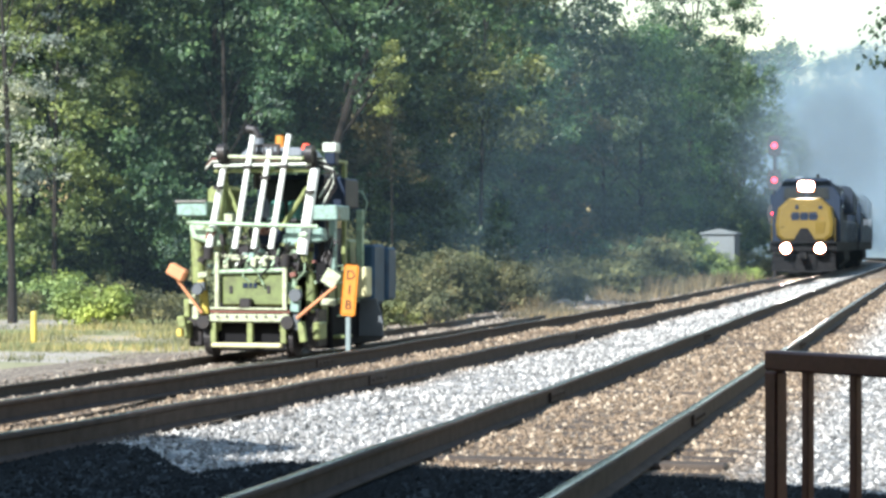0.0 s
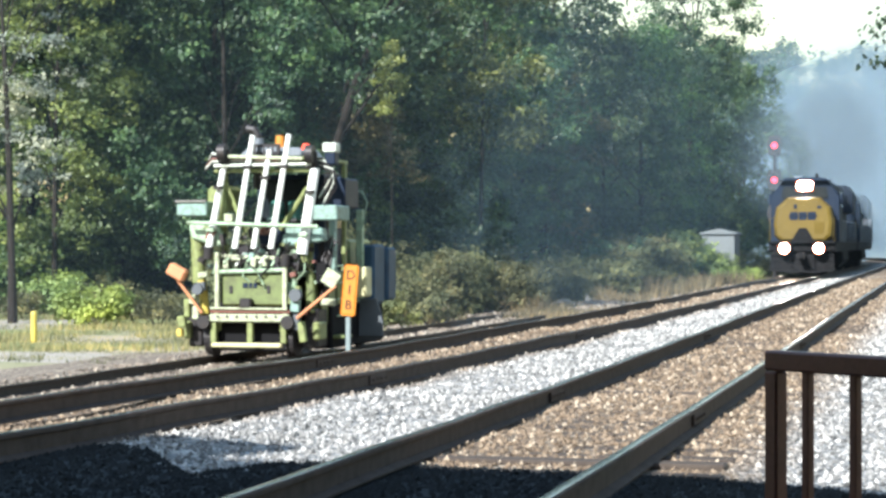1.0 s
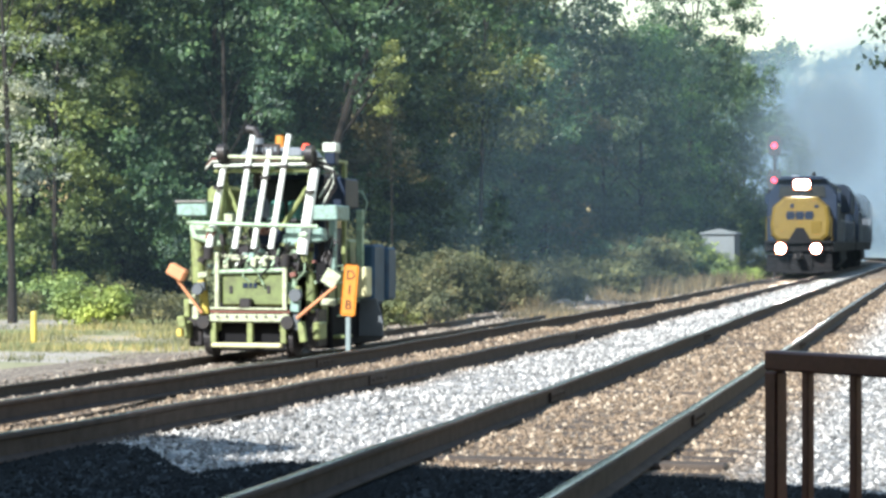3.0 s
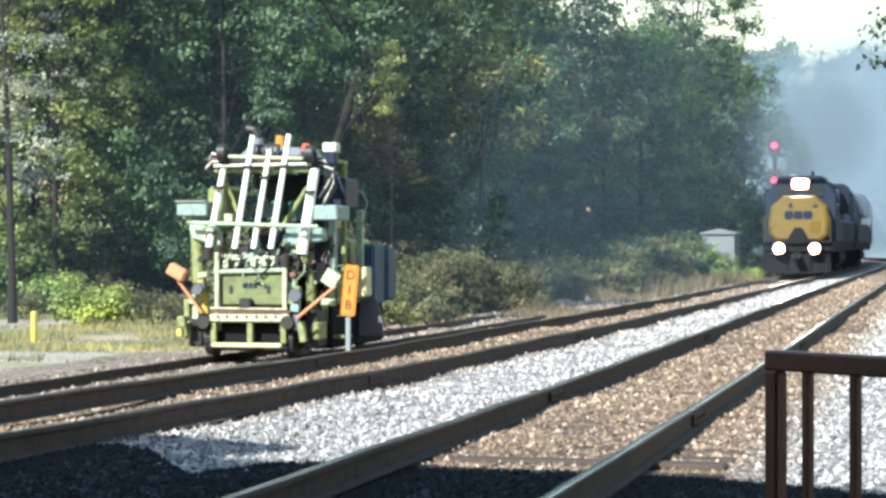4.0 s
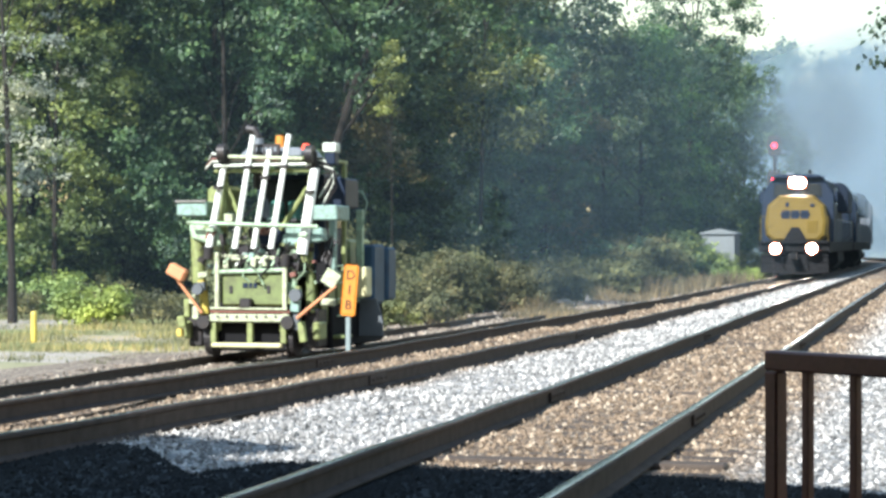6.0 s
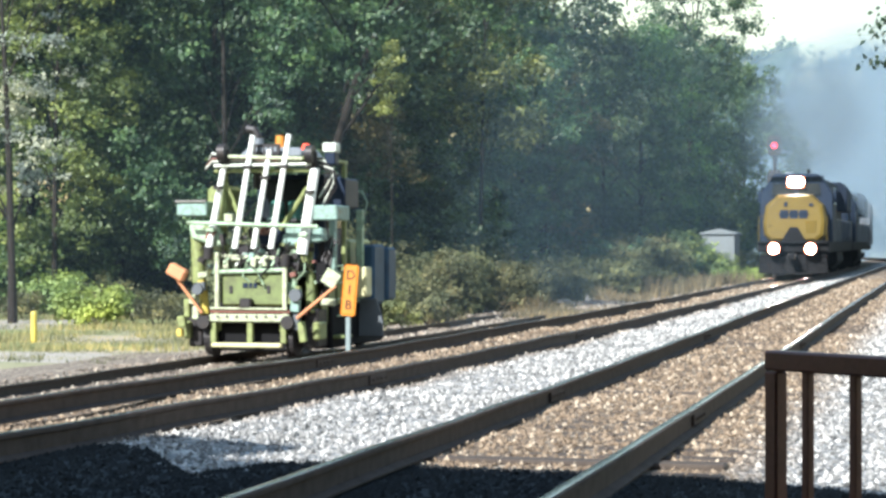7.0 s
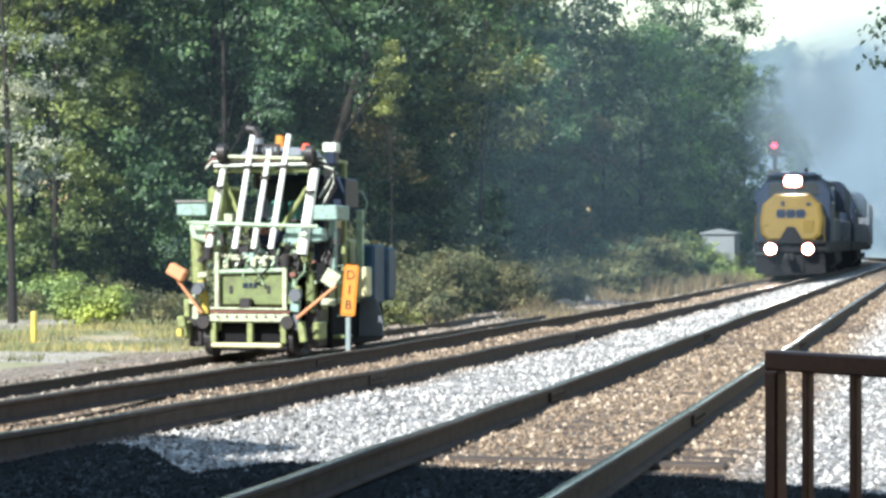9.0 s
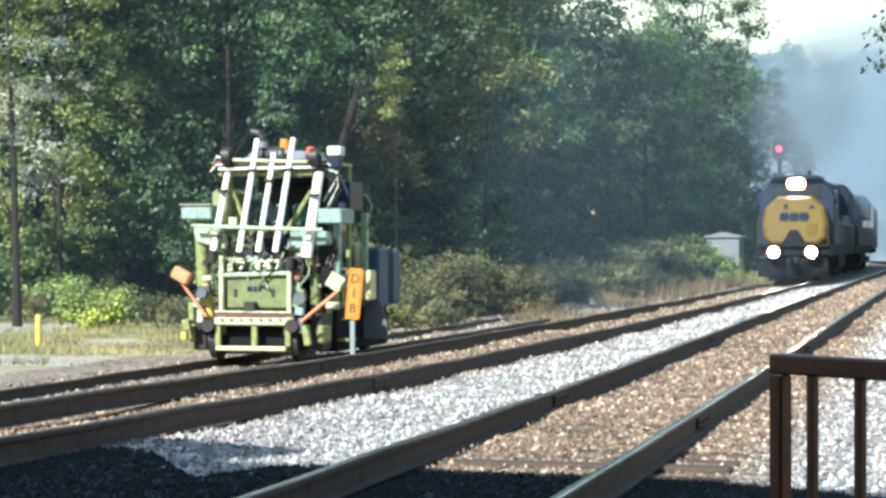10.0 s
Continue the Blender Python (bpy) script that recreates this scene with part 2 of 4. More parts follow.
# ---- mesh helpers ----
def part(name, bm, mat, parent=None, label="", at=None):
    me = bpy.data.meshes.new(name)
    bm.normal_update()
    bm.to_mesh(me)
    bm.free()
    me.materials.append(mat)
    ob = new(name, me)
    if at is not None:
        ob.matrix_basis = at
    ob.parent = parent
    return tagged(ob, label)


def thing(name, label, category, at, group="", kind=""):
    return_ob = new(name)
    return_ob.empty_display_size = 0.2
    return_ob.matrix_basis = at
    return tagged(return_ob, label, category, group, kind)


def box(x0, x1, y0, y1, z0, z1, bevel=0.012, bm=None):
    bm = bm or bmesh.new()
    vs = bmesh.ops.create_cube(bm, size=1)["verts"]
    for v in vs:
        v.co = Vector((x0 + (v.co.x + 0.5) * (x1 - x0), y0 + (v.co.y + 0.5) * (y1 - y0), z0 + (v.co.z + 0.5) * (z1 - z0)))
    if bevel:
        es = list({e for v in vs for e in v.link_edges})
        bmesh.ops.bevel(bm, geom=es, offset=bevel, segments=1, affect="EDGES")
    return bm


def rod(a, b, r0, r1=None, seg=10, bm=None):
    bm = bm or bmesh.new()
    a, b = Vector(a), Vector(b)
    d = b - a
    m = Matrix.Translation((a + b) / 2) @ d.to_track_quat("Z", "Y").to_matrix().to_4x4()
    bmesh.ops.create_cone(bm, cap_ends=True, segments=seg, radius1=r0, radius2=r0 if r1 is None else r1, depth=d.length, matrix=m)
    return bm


def tube(points, r, seg=7, bm=None):
    """A bent pipe or hose through points."""
    bm = bm or bmesh.new()
    pts = [Vector(p) for p in points]
    rings = []
    for i, p in enumerate(pts):
        d = (pts[min(i + 1, len(pts) - 1)] - pts[max(i - 1, 0)]).normalized()
        q = d.to_track_quat("Z", "Y")
        rings.append([bm.verts.new(p + q @ Vector((r * math.cos(k * math.tau / seg), r * math.sin(k * math.tau / seg), 0))) for k in range(seg)])
    for a, b in zip(rings, rings[1:]):
        for k in range(seg):
            bm.faces.new((a[k], a[(k + 1) % seg], b[(k + 1) % seg], b[k]))
    bm.faces.new(rings[0][::-1])
    bm.faces.new(rings[-1])
    return bm


def slab(outline, y0, y1, bm=None, bevel=0.0):
    """A plate with an outline in x, z between two depths."""
    bm = bm or bmesh.new()
    a = [bm.verts.new((x, y0, z)) for x, z in outline]
    b = [bm.verts.new((x, y1, z)) for x, z in outline]
    n = len(a)
    fs = [bm.faces.new(a), bm.faces.new(b[::-1])]
    for i in range(n):
        fs.append(bm.faces.new((a[i], b[i], b[(i + 1) % n], a[(i + 1) % n])))
    bmesh.ops.recalc_face_normals(bm, faces=fs)
    if bevel:
        bmesh.ops.bevel(bm, geom=list({e for f in fs for e in f.edges}), offset=bevel, segments=1, affect="EDGES")
    return bm


def wheel_bm(r, w, flange=0.03, bm=None):
    """A wheel on the x axis: tread, flange and hub."""
    bm = bm or bmesh.new()
    for x0, x1, rr in ((-w / 2, w / 2, r), (-w / 2 - 0.02, -w / 2 + 0.015, r + flange), (w / 2, w / 2 + 0.05, r * 0.35)):
        rod((x0, 0, 0), (x1, 0, 0), rr, seg=24, bm=bm)
    return bm


# ---- alignment of the tracks ----
KNOT = [-40, 4, 10, 16, 24, 36, 55, 80, 110, 160, 260, 600]
Z_RIGHT = [-1.21, -1.21, -1.21, -1.21, -1.20, -1.13, -1.07, -1.00, -0.91, -0.80, -0.8, -0.8]
Z_LEFT = [-1.02, -1.02, -1.10, -1.19, -1.25, -1.28, -1.27, -1.21, -1.13, -0.98, -0.9, -0.9]
X_RIGHT, X_LEFT, X_SIDE, Z_SIDE = -2.66, -6.40, -12.1, -0.31


def eased(y, values):
    w = (0.2, 0.6, 0.2)
    return CAM_Z + sum(k * np.interp(y + d, KNOT, values) for k, d in zip(w, (-4, 0, 4)))


def z_right(y):
    return eased(y, Z_RIGHT)


def z_left(y):
    return eased(y, Z_LEFT)


def z_side(y):
    return Z_SIDE


def bend(y):
    """Sideways offset of the far main track where it curves off."""
    return -max(0.0, y - 128.0) ** 2 / 1000.0


def rail(name, x, zf, y0, y1, owner_label, group, body):
    """One rail: foot, web and rounded head, laid along the bed."""
    foot = [(-0.07, -0.175), (0.07, -0.175), (0.07, -0.163), (0.012, -0.142), (0.010, -0.048), (0.036, -0.036),
            (0.037, -0.012), (0.028, -0.002), (-0.028, -0.002), (-0.037, -0.012), (-0.036, -0.036), (-0.010, -0.048), (-0.012, -0.142), (-0.07, -0.163)]
    head = [(-0.029, -0.006), (0.027, -0.006), (0.027, -0.0015), (0.012, 0.001), (-0.012, 0.001), (-0.029, -0.0015)]
    root = thing(name, owner_label, "rail", pose(x, 0, 0), group, "structure")
    ys = np.concatenate([np.arange(y0, 60, 0.75), np.arange(60, y1, 5.0)])
    for nm, prof, mat in (("rail_body", foot, body), ("rail_head", head, M_HEAD)):
        bm = bmesh.new()
        rings = []
        for y in ys:
            wob = 0.008 * math.sin(y * 0.45 + x) + 0.007 * math.sin(y * 1.7 + 2 * x)
            rings.append([bm.verts.new((px + wob + bend(y), y, float(zf(y)) + pz + 0.9 * wob)) for px, pz in prof])
        for a, b in zip(rings, rings[1:]):
            for k in range(len(prof)):
                bm.faces.new((a[k], a[(k + 1) % len(prof)], b[(k + 1) % len(prof)], b[k]))
        bm.faces.new(rings[0])
        bm.faces.new(rings[-1][::-1])
        bmesh.ops.recalc_face_normals(bm, faces=bm.faces)
        part(nm, bm, mat, root, "polished running head" if nm == "rail_head" else "")
    return root


def bed_height(x, y):
    """Height of the ballast over the plan."""
    zr, zl = z_right(y), z_left(y)
    px = np.array([-60, -26, -15.2, -14.2, -10.4, -9.6, -8.1, -7.9, -5.3, -4.5, -3.6, -1.4, 0.4, 3.5, 9, 40])
    pz = [-0.55, -0.5, -0.52, -0.46, -0.47, -0.3, zl - 0.24, zl - 0.185, zl - 0.185, (zl + zr) / 2 - 0.22, zr - 0.185, zr - 0.185, zr - 0.28, zr - 0.4, 0.0, -0.1]
    return float(np.interp(x, px, pz))


def shade_ground_edge(x):
    """Where the ground coloured dark for the near shade gives way to ballast."""
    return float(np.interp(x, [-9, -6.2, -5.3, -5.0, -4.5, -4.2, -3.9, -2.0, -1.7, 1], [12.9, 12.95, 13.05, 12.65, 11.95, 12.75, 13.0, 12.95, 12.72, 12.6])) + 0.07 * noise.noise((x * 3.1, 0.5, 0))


def build_ground():
    """One sheet to the horizon; the ballast bed lies in it."""
    xs = np.concatenate([[-2500, -800, -300, -150, -90], np.arange(-60, -16, 4.0), np.arange(-16, -8, 0.4), np.arange(-8, 1, 0.15), np.arange(1, 4, 0.4), np.arange(4, 40, 6.0), [90, 300, 900, 2500]])
    ys = np.concatenate([[-2000, -400, -100, -40], np.arange(-10, 11, 1.0), np.arange(11, 14, 0.1), np.arange(14, 60, 1.0), np.arange(60, 200, 5.0), [230, 300, 600, 1500, 4500]])
    v, mats = [], []
    for y in ys:
        for x in xs:
            bump_ = 0.06 * noise.noise((x * 0.35, y * 0.35, 0)) if -60 < x < 40 and y < 220 else 0
            v.append((x, y, bed_height(x, min(max(y, -20), 250)) + bump_))
    n = len(xs)
    f = [(j * n + i, j * n + i + 1, (j + 1) * n + i + 1, (j + 1) * n + i) for j in range(len(ys) - 1) for i in range(n - 1)]
    me = bpy.data.meshes.new("ground")
    me.from_pydata(v, [], f)
    me.materials.append(M_SOIL)
    me.materials.append(M_BED)
    me.materials.append(M_SHADE_GROUND)
    me.materials.append(M_PALE)
    for p in me.polygons:
        c = p.center
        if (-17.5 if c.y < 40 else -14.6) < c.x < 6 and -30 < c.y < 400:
            # Slot 2 is the ground coloured dark where the near shade falls.
            p.material_index = 1 if c.y > shade_ground_edge(c.x) else 2
        elif -27.5 < c.x < -22.4 + 1.5 * noise.noise((c.y * 0.5, 1, 0)) and 47 < c.y < 57 or -19.5 < c.x < -17 and 36 < c.y < 39.5:
            p.material_index = 3
        p.use_smooth = True
    ob = new("ground", me)
    tagged(ob, "gravelly railway ground with ballast beds and patchy grass", "ground", kind="structure")


def build_stones():
    rng = np.random.default_rng(3)
    base = np.array([(1, 0, 0), (-1, 0, 0), (0, 1, 0), (0, -1, 0), (0, 0, 1), (0, 0, -1)], float)
    tri = np.array([(0, 2, 4), (2, 1, 4), (1, 3, 4), (3, 0, 4), (2, 0, 5), (1, 2, 5), (3, 1, 5), (0, 3, 5)])
    V, F_, k = [], [], 0
    n = 115000
    ys = 12.0 * (80 / 12.0) ** rng.random(n)
    xs = rng.uniform(-14.4, 3.6, n)
    for x, y in zip(xs, ys):
        near_rail = min(abs(abs(x - X_RIGHT) - 0.75), abs(abs(x - X_LEFT) - 0.75))
        if y < shade_ground_edge(x):
            continue
        if near_rail < 0.09 or (x < -9.4 and rng.random() < 0.5):
            continue
        s = rng.uniform(0.013, 0.027) * (1 + max(0, y - 14) / 40)
        p = base * rng.uniform(0.65, 1.2, (6, 3)) * s
        p += rng.normal(0, 0.22, (6, 3)) * s
        a = rng.random() * 6.28
        ca, sa = math.cos(a), math.sin(a)
        p = p @ np.array([(ca, sa, 0), (-sa, ca, 0), (0, 0, 1)])
        p += (x, y, bed_height(x, y) + 0.06 * noise.noise((x * 0.35, y * 0.35, 0)) + s * 0.2)
        V.append(p)
        F_.append(tri + k)
        k += 6
    me = bpy.data.meshes.new("ballast_stones")
    me.from_pydata(np.concatenate(V).tolist(), [], np.concatenate(F_).tolist())
    me.materials.append(M_STONE)
    ob = new("ballast_stones", me)
    tagged(ob, "loose crushed grey and rust-stained ballast stones", "ballast", kind="stuff")


def build_shade_stones():
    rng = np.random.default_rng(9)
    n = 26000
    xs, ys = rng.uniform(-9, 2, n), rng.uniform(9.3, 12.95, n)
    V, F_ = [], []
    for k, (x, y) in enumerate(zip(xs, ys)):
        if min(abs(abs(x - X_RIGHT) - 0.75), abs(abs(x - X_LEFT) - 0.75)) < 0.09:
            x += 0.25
        y = min(y, shade_ground_edge(x))
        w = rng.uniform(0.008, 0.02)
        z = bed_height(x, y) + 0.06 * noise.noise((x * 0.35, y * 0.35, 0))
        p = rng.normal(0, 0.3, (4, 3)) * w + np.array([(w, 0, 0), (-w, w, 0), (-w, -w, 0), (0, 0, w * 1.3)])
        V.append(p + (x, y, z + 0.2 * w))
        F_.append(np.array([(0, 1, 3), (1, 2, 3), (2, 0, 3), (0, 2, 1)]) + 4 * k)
    me = bpy.data.meshes.new("shade_dark_stones")
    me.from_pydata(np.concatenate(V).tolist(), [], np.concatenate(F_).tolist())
    # Same blackened colour as the ground in the near shade.
    me.materials.append(M_SHADE_GROUND)
    tagged(new("shade_dark_stones", me), "stones coloured dark to deepen the shade on the near ground", "ballast", kind="stuff")


build_ground()
build_stones()
build_shade_stones()
for track_x, zf, lab, grp in ((X_RIGHT, z_right, "rusty steel rail with polished head on brown ballast", "rails of the near main track"),
                              (X_LEFT, z_left, "rusty steel rail with shiny head on stained ballast", "rails of the far main track"),
                              (X_SIDE, z_side, "dark rusty siding rail half sunk in gravel", "rails of the siding")):
    for side in (-0.7525, 0.7525):
        rail("rail", track_x + side, zf, -12 if track_x > -10 else 6, 260 if track_x > -10 else 42, lab, grp, M_RAIL if track_x > -10 else M_TIE)


# ---- joint bars ----
def build_joints():
    """Bolted joint bars on the outer webs of the main rails."""
    bm = box(0.008, 0.026, -0.32, 0.32, -0.138, -0.048, 0.005)
    bar = bpy.data.meshes.new("joint_bar")
    bm.to_mesh(bar)
    bm.free()
    bar.materials.append(M_RAIL)
    bm = rod((0.024, 0, 0), (0.042, 0, 0), 0.014, seg=6)
    bolt = bpy.data.meshes.new("bolt")
    bm.to_mesh(bolt)
    bm.free()
    bolt.materials.append(M_TIE)
    for x, zf, y0 in ((X_RIGHT - 0.7525, z_right, 18.3), (X_RIGHT + 0.7525, z_right, 16.2), (X_LEFT - 0.7525, z_left, 23.5), (X_LEFT + 0.7525, z_left, 20.4)):
        for k in range(2):
            y = y0 + 11.9 * k
            root = thing("rail_joint", "dark bolted steel joint bar on the rail", "rail joint", pose(x, y, float(zf(y))), "rail joints")
            ob = new("joint_bar", bar)
            ob.parent = root
            for d in (-0.24, -0.08, 0.08, 0.24):
                b = new("bolt", bolt)
                b.matrix_basis = pose(0, d, -0.092)
                b.parent = root


# ---- ties ----
def build_ties():
    bm0 = box(-1.28, 1.28, -0.11, 0.11, -0.18, 0.0, 0.015)
    me = bpy.data.meshes.new("tie")
    bm0.to_mesh(me)
    bm0.free()
    me.materials.append(M_TIE)
    for x, zf, y1, drop in ((X_RIGHT, z_right, 60, -0.189), (X_LEFT, z_left, 60, -0.25), (X_SIDE, z_side, 42, -0.165)):
        root = thing("track_ties", "creosoted wooden ties sunk in ballast", "ties", pose(x, 0, 0), "", "structure")
        y = 12.9
        while y < y1:
            ob = new("tie", me)
            bare = 0.022 if x == X_RIGHT and (13.3 < y < 13.8 or 19.6 < y < 20.2) else 0.0
            ob.matrix_basis = pose(random.uniform(-0.04, 0.04), y, float(zf(y)) + drop + bare, 0, 0, random.uniform(-1.2, 1.2))
            ob.parent = root
            y += 0.54


build_joints()
build_ties()


# ---- trees ----
def leaf_crown(seed, lobes, leaves, size):
    """Leaf mesh: leaves gathered in sprays over the lobes; lobes are (x, y, z, r)."""
    rng = np.random.default_rng(seed)
    lobes = np.array(lobes)
    w = lobes[:, 3] ** 2
    sprays = max(12, leaves // 34)
    pick = rng.choice(len(lobes), sprays, p=w / w.sum())
    d = rng.normal(size=(sprays, 3)) + np.array([0, 0, 0.25])
    d /= np.linalg.norm(d, axis=1)[:, None]
    rad = 0.45 + 0.7 * rng.random(sprays) ** 0.7
    hub = lobes[pick, :3] + d * (lobes[pick, 3] * rad)[:, None] * np.array([1, 1, 0.8])
    own = np.arange(leaves) % sprays
    wide = size * rng.uniform(1.4, 3.0, sprays)
    c = hub[own] + rng.normal(size=(leaves, 3)) * wide[own][:, None] * np.array([1, 1, 0.6])
    nrm = d[own] * 0.8 + rng.normal(size=(leaves, 3)) * 0.42 + np.array([0, 0, 0.4])
    nrm /= np.linalg.norm(nrm, axis=1)[:, None]
    u = np.cross(nrm, rng.normal(size=(leaves, 3)))
    u /= np.linalg.norm(u, axis=1)[:, None]
    v = np.cross(nrm, u)
    s = size * rng.uniform(0.55, 1.35, leaves)[:, None]
    P = np.stack([c - u * s, c - v * s * 0.55 + nrm * s * 0.18, c + u * s, c + v * s * 0.55 + nrm * s * 0.18], 1).reshape(-1, 3)
    i = np.arange(leaves)[:, None] * 4
    f = np.concatenate([i + (0, 1, 2), i + (0, 2, 3)])
    return P, f


def mesh_from(name, P, f, mat):
    me = bpy.data.meshes.new(name)
    me.from_pydata(P.tolist(), [], f.tolist())
    me.materials.append(mat)
    return me


def tree_lobes(rng, height, low, radius, count, lean=0.0):
    out = []
    for _ in range(count):
        h = rng.uniform(low, 1.0)
        prof = math.sin(min(1, (h - low * 0.6) / (1 - low * 0.6)) * math.pi * 0.86 + 0.25) ** 0.7
        a, q = rng.uniform(0, math.tau), math.sqrt(rng.uniform(0.1, 1.0))
        r = radius * prof * q
        out.append((lean * 1.5 * h * h + r * math.cos(a), r * math.sin(a), h * height, rng.uniform(0.1, 0.25) * radius * 1.3))
    return out


def build_tree(seed, height, low, radius, leaf, leaves, size, at, label, group="", lean=0.0, lobes=58, girth=0.011):
    rng = random.Random(seed)
    root = thing("tree", label, "tree", at, group)
    L = tree_lobes(rng, height, low, radius, lobes, lean)
    bm = bmesh.new()
    pts = [(lean * h * h * 1.5, 0.12 * math.sin(3 * h + seed), h * height * 0.9) for h in (0, 0.12, 0.3, 0.5, 0.7, 0.92)]
    r = height * girth
    for (a, b), (ra, rb) in zip(zip(pts, pts[1:]), ((r * 1.35, r), (r, r * 0.85), (r * 0.85, r * 0.62), (r * 0.62, r * 0.4), (r * 0.4, r * 0.12))):
        rod(a, b, ra, rb, 9, bm)
    part("trunk", bm, M_BARK, root)
    for x, y, z, q in L[::4]:
        bm = bmesh.new()
        h = max(0.18, (z / height) - rng.uniform(0.12, 0.25)) * height
        bx = lean * (h / height) ** 2 * 1.5
        mid = (bx + (x - bx) * 0.5, y * 0.5, h + (z - h) * 0.65)
        rod((bx, 0, h), mid, r * 0.26, r * 0.15, 6, bm)
        rod(mid, (x, y, z), r * 0.15, r * 0.05, 5, bm)
        part("limb", bm, M_BARK, root)
    P, f = leaf_crown(seed, L, leaves, size)
    ob = new("crown", mesh_from("crown", P, f, leaf))
    ob.parent = root
    return root


def build_shrub(seed, w, h, leaf, leaves, size, at, label, group=""):
    rng = random.Random(seed)
    root = thing("shrub", label, "shrub", at, group)
    L = [(rng.uniform(-w, w) * 0.7, rng.uniform(-w, w) * 0.5, h * rng.uniform(0.2, 0.8), h * rng.uniform(0.18, 0.34)) for _ in range(22)]
    for x, y, z, q in L[::2]:
        part("stem", rod((x * 0.2, y * 0.2, -0.05), (x, y, z), 0.025, 0.008, 5), M_BARK, root)
    P, f = leaf_crown(seed, L, leaves, size)
    ob = new("foliage", mesh_from("foliage", P, f, leaf))
    ob.parent = root
    return root


# ---- railing by the crossing ----
def build_railing():
    a, b = Vector((-0.42, 5.25, 0)), Vector((-0.14, 5.01, 0))
    d = (b - a).normalized()
    n = Vector((-d.y, d.x, 0))
    base = 0.02
    top = 1.347
    root = thing("railing", "dark brown painted steel pipe railing with upright bars", "railing", Matrix.Translation((a.x, a.y, base)) @ Matrix(((d.x, n.x, 0, 0), (d.y, n.y, 0, 0), (0, 0, 1, 0), (0, 0, 0, 1))))
    h = top - base
    L = 1.9
    part("top_rail", box(-0.024, L, -0.022, 0.022, h - 0.05, h, 0.006), M_BROWN, root)
    part("bottom_rail", box(0.024, L, -0.016, 0.016, 0.12, 0.155, 0.004), M_BROWN, root)
    for x in (0.0, L):
        part("post", box(x - 0.022, x + 0.022, -0.0215, 0.0215, 0, h - 0.052, 0.005), M_BROWN, root)
    x = 0.11
    while x < L - 0.05:
        part("baluster", box(x - 0.0115, x + 0.0115, -0.0115, 0.0115, 0.15, h - 0.048, 0.002), M_BROWN, root)
        x += 0.157
    part("base_strip", box(-0.1, L + 0.1, -0.1, 0.1, -0.12, 0.0, 0.01), M_CONCRETE, root, "concrete footing")


build_railing()


def build_shade_deck():
    """Unseen deck added overhead, whose shade falls on the near tracks."""
    root = thing("overpass", "unseen plain concrete deck added above the tracks to cast shade", "bridge", pose(0, 0, 0), "", "structure")
    part("deck", box(-70, 30, -20, 2.3, 6.2, 7.4, 0.05), M_CONCRETE, root)
    part("parapet", box(-70, 30, 2.0, 2.298, 7.4, 8.46, 0.03), M_CONCRETE, root)
    # Extra panel, added only to shade a patch of ballast.
    part("shade_panel", box(-9.9, -8.45, 2.05, 2.25, 8.462, 9.3, 0.02), M_CONCRETE, root)
    # Walls out of view, added to keep the shade dark.
    part("abutment", box(-60, 25, -19.9, -18.9, -0.5, 6.2, 0.05), M_CONCRETE, root)
    part("pier", box(6.5, 8.0, -19, 1.2, -0.5, 6.2, 0.05), M_CONCRETE, root)
    part("pier", box(-19.0, -17.5, -19, 1.2, -0.5, 6.2, 0.05), M_CONCRETE, root)


build_shade_deck()


# ---- trains ----
def loco_section(width, lower, upper, roof, y0, y1, chamfer=0.35):
    w = width / 2
    return slab([(-w, lower), (w, lower), (w, upper), (w - chamfer, roof), (-w + chamfer, roof), (-w, upper)], y0, y1, bevel=0.04)


def truck_parts(root, y):
    """A three-axle truck; each wheel pair a part."""
    for s in (-1, 1):
        part("side_frame", slab([(-1.9, 0.55), (-1.5, 0.75), (1.5, 0.75), (1.9, 0.55), (1.9, 0.4), (-1.9, 0.4)], -0.06, 0.06, bevel=0.02), M_PILOT, root, at=pose(s * 1.0, y, 0.05, 0, 0, 90))
    for k in (-1.75, 0, 1.75):
        bm = wheel_bm(0.5, 0.13)
        bmesh.ops.translate(bm, verts=bm.verts, vec=(0.76, 0, 0))
        b2 = wheel_bm(0.5, 0.13)
        bmesh.ops.scale(b2, vec=(-1, 1, 1), verts=b2.verts)
        bmesh.ops.translate(b2, verts=b2.verts, vec=(-0.76, 0, 0))
        me = bpy.data.meshes.new("tmp")
        b2.to_mesh(me)
        b2.free()
        bm.from_mesh(me)
        bpy.data.meshes.remove(me)
        rod((-0.7, 0, 0), (0.7, 0, 0), 0.09, seg=10, bm=bm)
        part("wheelset", bm, M_PILOT, root, at=pose(0, y + k, 0.52))


